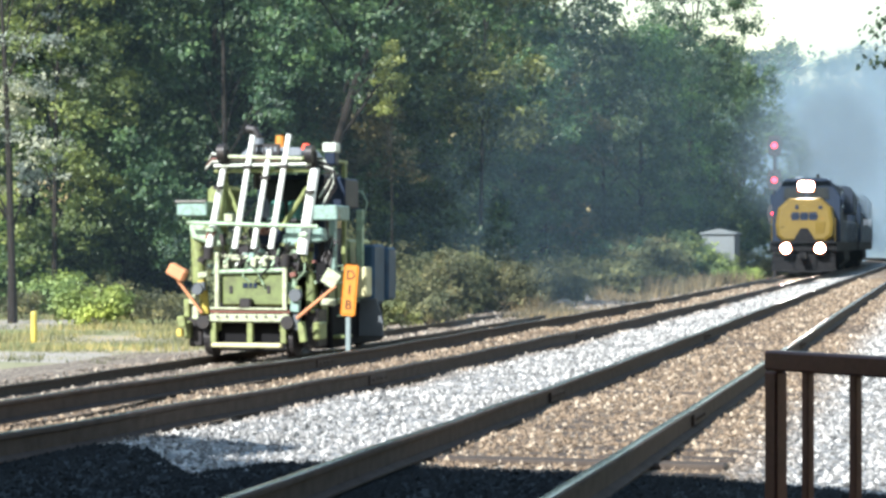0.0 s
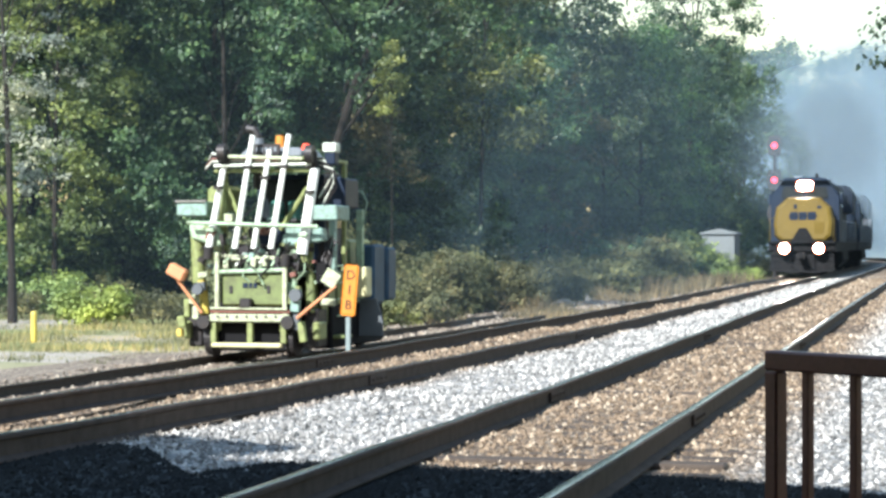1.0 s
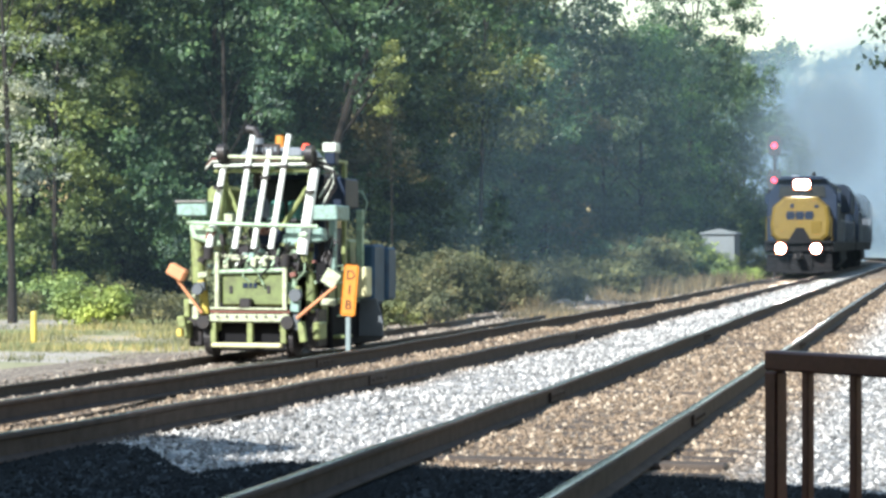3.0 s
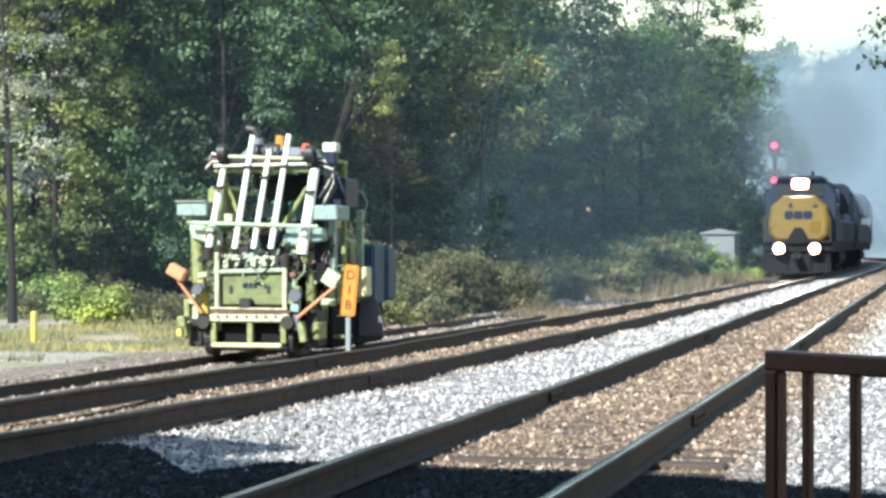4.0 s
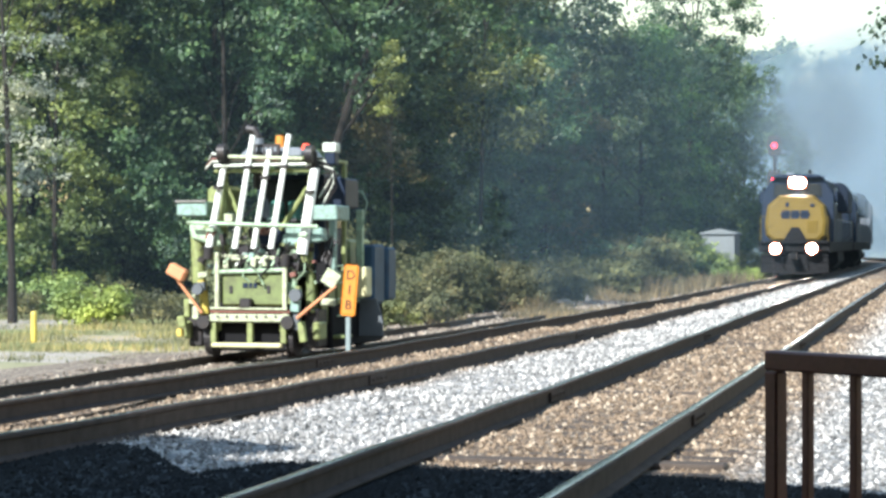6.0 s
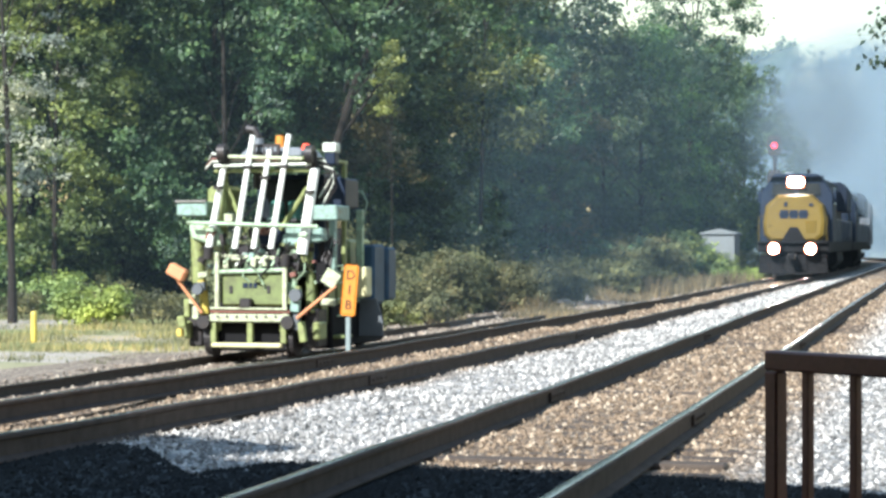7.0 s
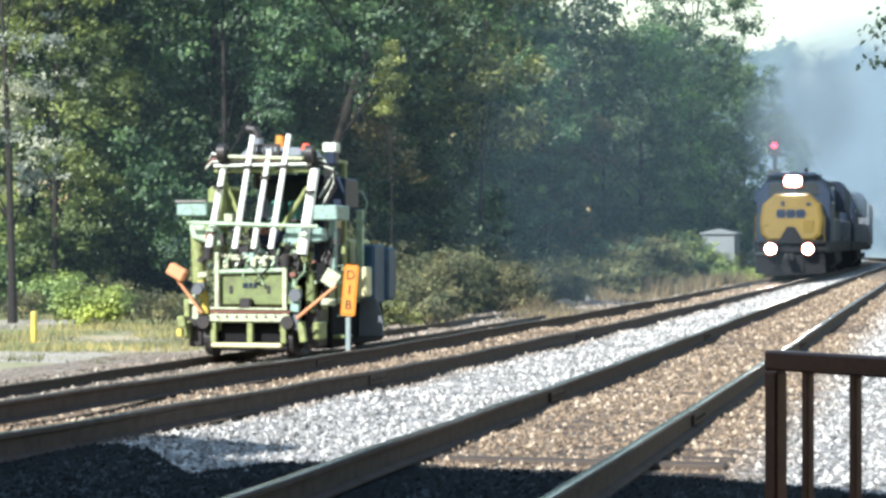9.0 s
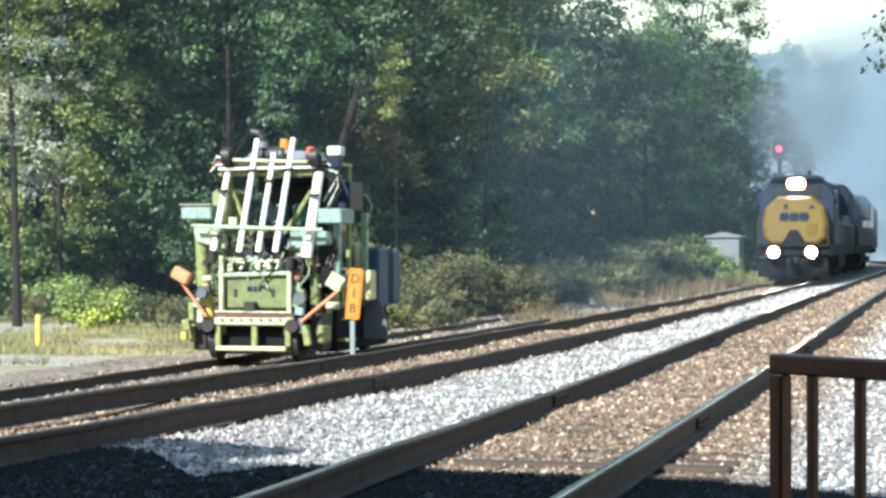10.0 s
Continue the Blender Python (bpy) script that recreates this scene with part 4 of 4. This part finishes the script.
    P("roof_ridge", slab([(-0.35, 3.56), (0.95, 3.56), (0.8, 3.72), (-0.15, 3.74)], 0.5, 1.6, bevel=0.02), M_GREY)
    for k in range(4):
        P("ladder_rung", rod((1.3, 1.2, 0.7 + 0.3 * k), (1.3, 1.6, 0.7 + 0.3 * k), 0.018, seg=6), M_LIME)
    # small fittings over the front
    rg = random.Random(77)
    for k in range(70):
        x, z, y = rg.uniform(-0.95, 1.25), rg.choice((rg.uniform(1.5, 2.0), rg.uniform(0.75, 1.6), rg.uniform(2.0, 2.5))), rg.uniform(0.0, 0.35)
        if -0.5 < x < 0.72 and 0.9 < z < 1.48:
            continue
        w, h = rg.uniform(0.02, 0.08), rg.uniform(0.02, 0.1)
        mat = rg.choice((M_CHIPPED, M_LIME, M_OLIVE, M_BLACK, M_BLACK, M_TEAL, M_OLIVE, M_BROWN))
        if k % 3 == 0:
            P("fitting", rod((x - w, y, z), (x + w, y + 0.03, z + rg.uniform(-0.06, 0.06)), h * 0.5, seg=8), mat)
        else:
            P("fitting", box(-w, w, -0.06, 0.1, -h, h, 0.008), mat, at=pose(x, y, z, 0, rg.uniform(-25, 25), 0))
    for k in range(10):
        x = rg.uniform(-0.8, 1.2)
        z = rg.uniform(1.6, 2.2)
        P("hose", tube([(x, 0.2, z), (x + rg.uniform(-0.15, 0.15), -0.05, z - 0.15), (x + rg.uniform(-0.2, 0.2), -0.02, z - 0.4), (x + rg.uniform(-0.2, 0.2), 0.15, z - 0.6)], 0.017, 6), rg.choice((M_BLACK, M_BLACK, M_LIME)))
    for x, z, w, h, mat in ((-1.22, 0.62, 0.07, 0.1, M_OLIVE), (-1.12, 0.86, 0.05, 0.16, M_OLIVE), (-1.02, 1.02, 0.06, 0.09, M_CHIPPED), (-0.88, 1.24, 0.1, 0.08, M_FLAP), (-0.82, 1.45, 0.09, 0.05, M_CHIPPED),
                            (-1.26, 0.42, 0.05, 0.07, M_YELLOW), (-0.95, 0.78, 0.06, 0.12, M_CHIPPED), (0.92, 0.62, 0.05, 0.14, M_FLAP), (0.9, 1.0, 0.08, 0.2, M_TEAL), (1.02, 0.45, 0.06, 0.18, M_OLIVE), (1.5, 0.98, 0.12, 0.06, M_CHIPPED)):
        P("bracket", box(-w, w, -0.05, 0.08, -h, h, 0.015), mat, at=pose(x, -0.02, z, 0, 9 * math.sin(17 * x), 0))
    P("round_gear", rod((-0.9, -0.14, 1.2), (-0.9, -0.02, 1.2), 0.1, seg=16), M_FLAP)
    P("round_gear", rod((0.92, -0.14, 1.1), (0.92, -0.02, 1.1), 0.11, seg=16), M_FLAP)
    # Black plate added for the shade behind the front struts.
    P("underside_shade_plate", box(-0.6, 0.66, 0.2, 0.3, 0.1, 0.6, 0.02), M_PILOT)
    # Dark boxes added for the shade and dark gear on the right side.
    P("side_filler", box(0.95, 1.28, 0.95, 4.4, 0.12, 0.9, 0.03), M_PILOT)
    P("side_filler", box(0.98, 1.14, 0.3, 0.9, 0.85, 1.5, 0.03), M_TANK)
    P("step_plate", box(1.14, 1.5, 1.0, 1.5, 0.3, 0.36, 0.01), M_TANK)
    # broom arms
    P("broom_arm", rod((-0.78, -0.2, 0.78), (-1.26, -0.3, 1.44), 0.026), M_SALMON, "faded orange arm")
    P("broom_head", box(-0.17, 0.17, -0.1, 0.1, -0.11, 0.11, 0.03), M_SALMON, "faded orange block", at=pose(-1.2, -0.3, 1.5, 0, 28, 0))
    P("broom_arm", rod((0.98, -0.2, 0.7), (1.72, -0.3, 1.27), 0.03), M_SALMON, "faded orange arm")
    P("deflector", box(-0.14, 0.14, -0.02, 0.02, -0.14, 0.14, 0.01), M_CHIPPED, "pale square plate", at=pose(1.63, -0.3, 1.4, 0, 32, 0))
    P("valve_case", box(1.2, 1.4, 0.2, 0.4, 1.3, 1.66, 0.02), M_PILOT)


build_machine()


def text_mesh(ch, size, mat, parent, at, name="letter"):
    cu = bpy.data.curves.new(name, "FONT")
    cu.body, cu.size, cu.extrude, cu.align_x, cu.align_y = ch, size, 0.004, "CENTER", "CENTER"
    tmp = bpy.data.objects.new("tmp", cu)
    scene.collection.objects.link(tmp)
    me = bpy.data.meshes.new_from_object(tmp.evaluated_get(bpy.context.evaluated_depsgraph_get()))
    bpy.data.objects.remove(tmp)
    me.name = name
    me.materials.clear()
    me.materials.append(mat)
    ob = new(name, me)
    ob.matrix_basis = at
    ob.parent = parent
    return ob


def build_sign():
    root = thing("trackside_sign", "tall orange board lettered D I B on a grey-blue post", "sign", pose(-9.97, 34.2, -0.47))
    part("post", box(-0.04, 0.04, -0.03, 0.03, -0.1, 1.75, 0.006), M_POST, root)
    bd = part("board", box(-0.128, 0.128, -0.055, -0.03, -0.44, 0.44, 0.03), M_ORANGE, root, at=pose(0.03, 0, 1.37, 0, 5, 8))
    for ch, z in (("D", 0.25), ("I", 0.0), ("B", -0.26)):
        text_mesh(ch, 0.22, M_BLACK, bd, pose(0, -0.06, z, 90, 0, 0))


build_sign()


def build_post():
    root = thing("marker_post", "short yellow plastic marker post in grass", "post", pose(-20.06, 43.5, -0.5))
    part("shaft", rod((0, 0, -0.1), (0, 0, 0.62), 0.07, seg=14), M_YELLOW, root)
    part("cap", rod((0, 0, 0.62), (0, 0, 0.7), 0.075, 0.05, 14), M_YELLOW, root)


build_post()


def build_signal():
    root = thing("railway_signal", "black three-headed signal mast with red lights", "signal", pose(-9.35, 116, -0.4))
    part("mast", rod((0, 0, 0), (0, 0, 8.1), 0.09, seg=12), M_BLACK, root)
    part("ladder", box(0.1, 0.14, 0.2, 0.24, 0.2, 7.6, 0.005), M_BLACK, root)
    for z in (7.7, 5.8, 3.96):
        h = part("signal_head", slab([(-0.3, z - 0.55), (0.3, z - 0.55), (0.42, z), (0.3, z + 0.55), (-0.3, z + 0.55), (-0.42, z)], -0.2, -0.1, bevel=0.02), M_BLACK, root)
        part("lens", rod((0, -0.26, z), (0, -0.21, z), 0.15, seg=16), M_SIGNAL, h, "glowing red lens")
        part("hood", tube([(-0.16, -0.35, z + 0.1), (0, -0.35, z + 0.2), (0.16, -0.35, z + 0.1)], 0.03), M_BLACK, h)
    part("base_block", box(-0.4, 0.4, -0.4, 0.4, -0.1, 0.25, 0.03), M_CONCRETE, root)


build_signal()


def build_shed():
    root = thing("equipment_shed", "small pale grey metal equipment shed by the trees", "shed", pose(-13.75, 128, -0.5))
    part("wall", box(-1.0, 1.0, 0, 3.2, 0, 3.0, 0.03), M_SHED, root)
    part("roof", slab([(-1.15, 3.0), (1.15, 3.0), (1.15, 3.08), (0, 3.35), (-1.15, 3.08)], -0.15, 3.35, bevel=0.01), M_SHED, root)
    part("door", box(-0.1, 0.75, -0.04, 0.002, 0.1, 2.2, 0.01), M_SHED, root)


build_shed()


# ---- woods ----
def plant_woods():
    rng = random.Random(11)
    G = "broadleaf trees along the siding"
    protos = [
        build_tree(21, 17, 0.10, 5.2, M_LEAF[0], 26000, 0.115, pose(-24.6, 71.5, -0.5), "large dark green broadleaf tree with dense crown", G),
        build_tree(22, 19, 0.16, 5.6, M_LEAF[0], 26000, 0.115, pose(-25.5, 76, -0.5), "tall dark green oak with a leaning trunk", G, 1.2),
        build_tree(23, 15, 0.08, 4.6, M_LEAF[1], 22000, 0.105, pose(-29.6, 64.0, -0.5), "yellow-green maple with full low crown", G),
        build_tree(24, 13, 0.2, 3.6, M_LEAF[2], 9000, 0.11, pose(-27.0, 88, -0.5), "brownish turning tree with thin crown", G),
        build_tree(25, 18, 0.12, 5.0, M_LEAF[1], 20000, 0.125, pose(-25.5, 101, -0.5), "tall olive green broadleaf tree", G),
        build_tree(26, 18, 0.12, 5.4, M_LEAF[0], 9000, 0.2, pose(-34, 66, -0.5), "dark green tree deep in the wood", G),
        build_tree(27, 17, 0.15, 5.0, M_LEAF[1], 9000, 0.2, pose(-33, 77, -0.5), "olive tree deep in the wood", G),
        build_tree(28, 17, 0.5, 4.0, M_LEAF[0], 11000, 0.1, pose(-20.3, 65.5, -0.5), "dark oak with bare leaning trunk", G, 4.0),
    ]
    spots = [(0, -23.5, 77), (1, -23.6, 88), (0, -23.2, 94), (4, -21.6, 112), (0, -22.5, 107), (1, -21.0, 120), (0, -20.6, 128), (4, -20.0, 136),
             (0, -19.6, 145), (1, -19.2, 154), (4, -18.6, 163), (0, -18.8, 173), (4, -18.2, 184), (0, -18.6, 196),
             (5, -30, 72), (5, -29, 80), (6, -28.5, 90), (5, -28, 100), (6, -27, 112), (5, -26, 124), (5, -25, 138), (6, -25, 152), (6, -24, 168),
             (5, -37, 76), (6, -35, 86), (5, -33, 96), (3, -20.4, 118), (2, -22.6, 85), (5, -40, 84), (5, -43, 78), (1, -33, 62)]
    for k, x, y in spots:
        x -= 2.6 if 74 < y < 122 else 0.0
        s = rng.uniform(0.85, 1.12)
        t = copy_thing(protos[k], pose(x + rng.uniform(-0.5, 0.5), y, -0.5, 0, 0, rng.uniform(0, 360)))
        t.scale = (s, s, s * rng.uniform(0.95, 1.08) * (1.12 if 138 < y < 180 else 1.0))
    for k, x, y, s in ((1, -23.6, 122, 1.36), (0, -25.4, 125, 1.45), (0, -24.0, 66.5, 1.0), (0, -22.3, 62.6, 0.82)):
        t = copy_thing(protos[k], pose(x, y, -0.5, 0, 0, 37 * x + y))
        t.scale = (s * 0.9, s * 0.9, s)
    # far woods that close the view down the line
    for k in range(26):
        x, y = -40 + k * 3.4 + rng.uniform(-1, 1), 250 + rng.uniform(-10, 25)
        t = copy_thing(protos[5 + k % 2], pose(x, y, -0.5, 0, 0, rng.uniform(0, 360)))
        t.scale = (1.35, 1.35, 1.45)
    # woods on the other side of the line
    for x, y in ((4.2, 118), (5.5, 132), (4.8, 146), (6, 160), (5, 176), (7, 190), (6, 205)):
        t = copy_thing(protos[rng.choice((5, 6))], pose(x, y, -0.3, 0, 0, rng.uniform(0, 360)))
    build_tree(31, 10.2, 0.37, 3.0, M_LEAF[0], 46000, 0.05, pose(1.82, 25, 0.0), "olive green tree overhanging the line", "")
    build_tree(51, 8.3, 0.76, 0.55, M_LEAF[7], 1500, 0.06, pose(-16.65, 61.8, -0.5), "slender sunlit yellow-green sapling before the dark wood", "", 0, 80, 0.003)
    build_tree(52, 7.6, 0.62, 1.7, M_LEAF[2], 3600, 0.09, pose(-19.8, 70.5, -0.5), "small brown-leaved tree before the dark wood", "", 0, 40, 0.0035)
    build_tree(53, 15, 0.14, 2.3, M_LEAF[7], 21000, 0.08, pose(-27.2, 60.5, -0.5), "feathery yellow-olive tree with grey trunk at the wood's edge", "", 0.3, 120, 0.006)
    build_tree(54, 15, 0.22, 2.0, M_LEAF[8], 5200, 0.07, pose(-25.8, 54.6, -0.5), "thin grey scraggly tree with bare lower trunk", "", -0.5, 80, 0.0075)
    build_tree(55, 17, 0.38, 2.7, M_LEAF[7], 10000, 0.11, pose(-18.9, 84.5, -0.5), "sunlit yellow-olive tree at the wood's edge", "", 0.2, 60, 0.005)
    # undergrowth
    SG = "shrubs under the trees"
    sh = [build_shrub(41, 1.6, 2.2, M_LEAF[0], 4200, 0.075, pose(-22, 66, -0.5), "dark green undergrowth shrub", SG),
          build_shrub(42, 1.1, 1.1, M_LEAF[6], 3000, 0.06, pose(-22.9, 53.5, -0.5), "bright yellow-green shrub in the grass", SG),
          build_shrub(43, 1.9, 2.0, M_LEAF[4], 5000, 0.065, pose(-18.5, 72, -0.5), "olive green bush beside the track", SG),
          build_shrub(44, 1.6, 1.4, M_LEAF[4], 3200, 0.06, pose(-16.8, 84, -0.5), "dry brownish bush beside the track", SG),
          build_shrub(45, 1.5, 2.3, M_LEAF[4], 4200, 0.07, pose(-17.4, 78, -0.5), "yellow-olive leafy bush beside the track", SG),
          build_shrub(46, 1.2, 1.5, M_LEAF[2], 2000, 0.06, pose(-15.6, 94, -0.5), "thin grey-brown dry bush beside the track", SG)]
    bush = build_shrub(47, 1.9, 3.1, M_LEAF[7], 5200, 0.085, pose(-14.9, 117, -0.5), "sunlit yellow-olive bush before the shed", SG)
    for x, y, s in ((-13.7, 119.5, 0.85), (-12.9, 121, 0.6)):
        t = copy_thing(bush, pose(x, y, -0.5, 0, 0, 70 * x))
        t.scale = (s, s, s)
    for x, y, s in ((-14.4, 112.5, 1.0), (-14.0, 113.5, 0.8)):
        t = copy_thing(sh[0], pose(x, y, -0.5, 0, 0, 90 * y))
        t.scale = (s, s, s * 1.1)
    for _ in range(150):
        y = 57 * (155 / 57) ** rng.random()
        if noise.noise((y * 0.22, 3.1, 0)) < -0.12:
            continue
        x = np.interp(y, [57, 80, 110, 160], [-17.0, -16.0, -14.6, -12.8]) + rng.uniform(-4.5, 2.0)
        t = copy_thing(sh[rng.choice((2, 3, 3, 3, 5, 2, 4, 5))], pose(x, y, -0.5, 0, 0, rng.uniform(0, 360)))
        s = rng.uniform(0.3, 1.15)
        t.scale = (s, s, s * rng.uniform(0.8, 1.5))
    for x, y, k, s in ((-15.9, 110, 2, 1.5), (-14.9, 112, 4, 1.2), (-16.4, 104, 0, 1.3), (-12.6, 119, 1, 1.0), (-11.6, 124, 1, 0.9), (-13.9, 50.5, 3, 0.8), (-14.3, 55, 3, 1.0), (-14.5, 60, 3, 0.95), (-14.6, 66, 2, 0.9), (-14.9, 72, 2, 0.9), (-26.5, 59.4, 1, 1.25), (-24.4, 58.9, 3, 0.9), (-21.4, 54.5, 5, 0.7), (-14.4, 79, 2, 0.8), (-14.2, 88, 2, 0.9), (-13.6, 100, 3, 1.0)):
        t = copy_thing(sh[k], pose(x, y, -0.5, 0, 0, rng.uniform(0, 360)))
        t.scale = (s, s, s)
    for k in range(26):
        t = copy_thing(sh[0], pose(-44 + 1.0 * k + rng.uniform(-0.6, 0.6), 74 + 4 * (k % 3), -0.5, 0, 0, rng.uniform(0, 360)))
        s = rng.uniform(1.3, 2.0)
        t.scale = (s, s, s)
    for x, y, k in ((-27, 58, 5), (-25, 60, 3), (-23.6, 58, 5), (-21, 56, 3), (-29, 59, 0), (-31, 60, 3), (-20, 58, 5), (-18.5, 60, 2), (-22, 60, 3), (-19.5, 57, 2)):
        t = copy_thing(sh[k], pose(x, y, -0.5, 0, 0, rng.uniform(0, 360)))
        s = rng.uniform(0.45, 0.75)
        t.scale = (s, s, s)


plant_woods()


def build_grass():
    rng = np.random.default_rng(8)
    V, F_, k = [], [], 0
    for q in range(86000):
        y = rng.uniform(36, 75) if q < 80000 else rng.uniform(108, 138)
        x = rng.uniform(-34, -15.2) if q < 80000 else rng.uniform(-12.4, -9.0)
        if q < 80000 and -27.5 < x < -22.5 and 46 < y < 57 and rng.random() < 0.6:
            continue
        h = rng.uniform(0.04, 0.2) * (1.2 if noise.noise((x * 0.3, y * 0.3, 5)) > 0 else 0.4)
        a = rng.random() * 6.28
        w = 0.016
        dx, dy = math.cos(a) * w, math.sin(a) * w
        lx, ly = rng.normal(0, 0.3 * h, 2)
        V += [(x - dx, y - dy, -0.56), (x + dx, y + dy, -0.56), (x + lx, y + ly, -0.52 + h)]
        F_.append((k, k + 1, k + 2))
        k += 3
    me = bpy.data.meshes.new("grass")
    me.from_pydata(V, [], F_)
    me.materials.append(M_LEAF[5])
    tagged(new("grass", me), "rough sunlit grass and weeds", "grass", kind="stuff")


def build_dry_grass():
    """Tall dry grass on the shoulder beyond the siding."""
    rng = np.random.default_rng(18)
    V, F_, k = [], [], 0
    for _ in range(30000):
        y = 55 * (150 / 55) ** rng.random()
        x = rng.uniform(-17, -10.2)
        if noise.noise((x * 0.35, y * 0.12, 2)) < (0.12 if y < 88 else -0.05) and y < 112:
            continue
        h = rng.uniform(0.16, 0.75) * (1.4 if 88 < y < 118 else 0.5 if x > -13.6 else 1.0)
        a = rng.random() * 6.28
        dx, dy = math.cos(a) * 0.03, math.sin(a) * 0.03
        lx, ly = rng.normal(0, 0.3 * h, 2)
        V += [(x - dx, y - dy, -0.56), (x + dx, y + dy, -0.56), (x + lx, y + ly, -0.5 + h)]
        F_.append((k, k + 1, k + 2))
        k += 3
    for _ in range(5000):
        x, y = rng.normal(-14.2, 0.7), rng.uniform(93, 111)
        h = rng.uniform(0.3, 1.0)
        a = rng.random() * 6.28
        dx, dy = math.cos(a) * 0.035, math.sin(a) * 0.035
        lx, ly = rng.normal(0, 0.3 * h, 2)
        V += [(x - dx, y - dy, -0.56), (x + dx, y + dy, -0.56), (x + lx, y + ly, -0.5 + h)]
        F_.append((k, k + 1, k + 2))
        k += 3
    me = bpy.data.meshes.new("dry_grass")
    me.from_pydata(V, [], F_)
    me.materials.append(M_LEAF[3])
    tagged(new("dry_grass", me), "tall dry tan grass beside the siding", "grass", kind="stuff")


build_grass()
build_dry_grass()


def build_litter():
    """Small pale things lying beside the siding."""
    root = thing("bucket", "small white plastic bucket lying beside the siding", "bucket", pose(-14.0, 57.5, -0.5, 0, 0, 30))
    part("body", rod((0, 0, 0.0), (0, 0, 0.32), 0.12, 0.15, 14), M_CREAM, root)
    part("rim", rod((0, 0, 0.3), (0, 0, 0.34), 0.16, 0.16, 14), M_CREAM, root)
    rng = random.Random(4)
    first = None
    for x, y, s in ((-14.6, 66, 0.35), (-14.2, 72, 0.3), (-13.9, 76, 0.4), (-14.8, 61, 0.25), (-14.4, 84, 0.35), (-13.6, 91, 0.3), (-15.4, 69, 0.3)):
        m = pose(x, y, -0.5, 0, 0, rng.uniform(0, 360))
        if first is None:
            bm = bmesh.new()
            bmesh.ops.create_icosphere(bm, subdivisions=3, radius=1.0)
            for v in bm.verts:
                v.co *= 1 + 0.35 * noise.noise(v.co * 1.3)
                v.co.z *= 0.6
            first = part("boulder", bm, M_ROCK, None, "", m)
            tagged(first, "pale grey rough boulder beside the siding", "boulder", "boulders beside the siding")
            ob = first
        else:
            ob = copy_thing(first, m)
        ob.scale = (s, s, s)


build_litter()


# ---- smoke and added haze veils ----
PUFFS = []


def build_smoke_and_haze():
    root = thing("exhaust_smoke", "grey-blue diesel smoke over the train, and added veils painting haze before the trees", "smoke", pose(0, 0, 0))
    # The last three are added haze veils, not smoke from the train.
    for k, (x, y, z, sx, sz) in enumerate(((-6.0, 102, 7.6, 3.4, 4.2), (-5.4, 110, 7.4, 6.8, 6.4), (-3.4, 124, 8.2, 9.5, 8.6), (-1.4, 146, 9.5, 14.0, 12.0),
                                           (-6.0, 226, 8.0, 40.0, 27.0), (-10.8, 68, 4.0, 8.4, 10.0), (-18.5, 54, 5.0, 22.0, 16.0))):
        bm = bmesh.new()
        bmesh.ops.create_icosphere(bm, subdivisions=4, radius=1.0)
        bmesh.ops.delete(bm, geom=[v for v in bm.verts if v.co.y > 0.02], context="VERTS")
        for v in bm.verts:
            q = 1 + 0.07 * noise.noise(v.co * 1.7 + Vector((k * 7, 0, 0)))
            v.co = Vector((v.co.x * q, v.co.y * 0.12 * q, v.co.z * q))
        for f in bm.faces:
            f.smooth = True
        ob = part("smoke_haze_puff", bm, M_THIN if y < 60 else M_HAZE if y < 80 else M_FAR if y > 200 else M_PLUME if y < 105 else M_SMOKE, root, at=pose(x, y, z))
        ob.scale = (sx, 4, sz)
        PUFFS.append((ob, Vector((x, y, z))))


build_smoke_and_haze()


# ---- what moves ----
def motions():
    """The train rolls slowly nearer; its smoke and the haze veils rise and drift."""
    start = ((0.0, 95.0), (2.5, 92.6), (5.0, 90.2), (7.5, 88.0), (10.0, 86.0))
    for ob, back in [(LOCO, 0.0), (LOCO_B, 22.6)] + [(c, 45.2 + 17 * k) for k, c in enumerate(CARS)]:
        rows = []
        for t, y in start:
            z0, z1 = float(z_left(y + back + 3)), float(z_left(y + back + 14))
            b0, b1 = bend(y + back + 3), bend(y + back + 14)
            rows.append((t, pose(X_LEFT + b0 - (b1 - b0) / 11 * 3, y + back, z0 - (z1 - z0) / 11 * 3, math.degrees(math.atan((z1 - z0) / 11)), 0, -math.degrees(math.atan((b1 - b0) / 11)))))
        walk(ob, rows)
    for k, (ob, p) in enumerate(PUFFS):
        walk(ob, [(t, pose(p.x + 0.16 * (t - 5) * (1 if k % 2 else -0.6), p.y - (0.9 if 100 < p.y < 200 else 0.05) * (t - 5), p.z + 0.14 * (t - 5), 0, 2 * (t - 5) * (-1) ** k, 0)) for t in (0.0, 2.5, 5.0, 7.5, 10.0)])


motions()
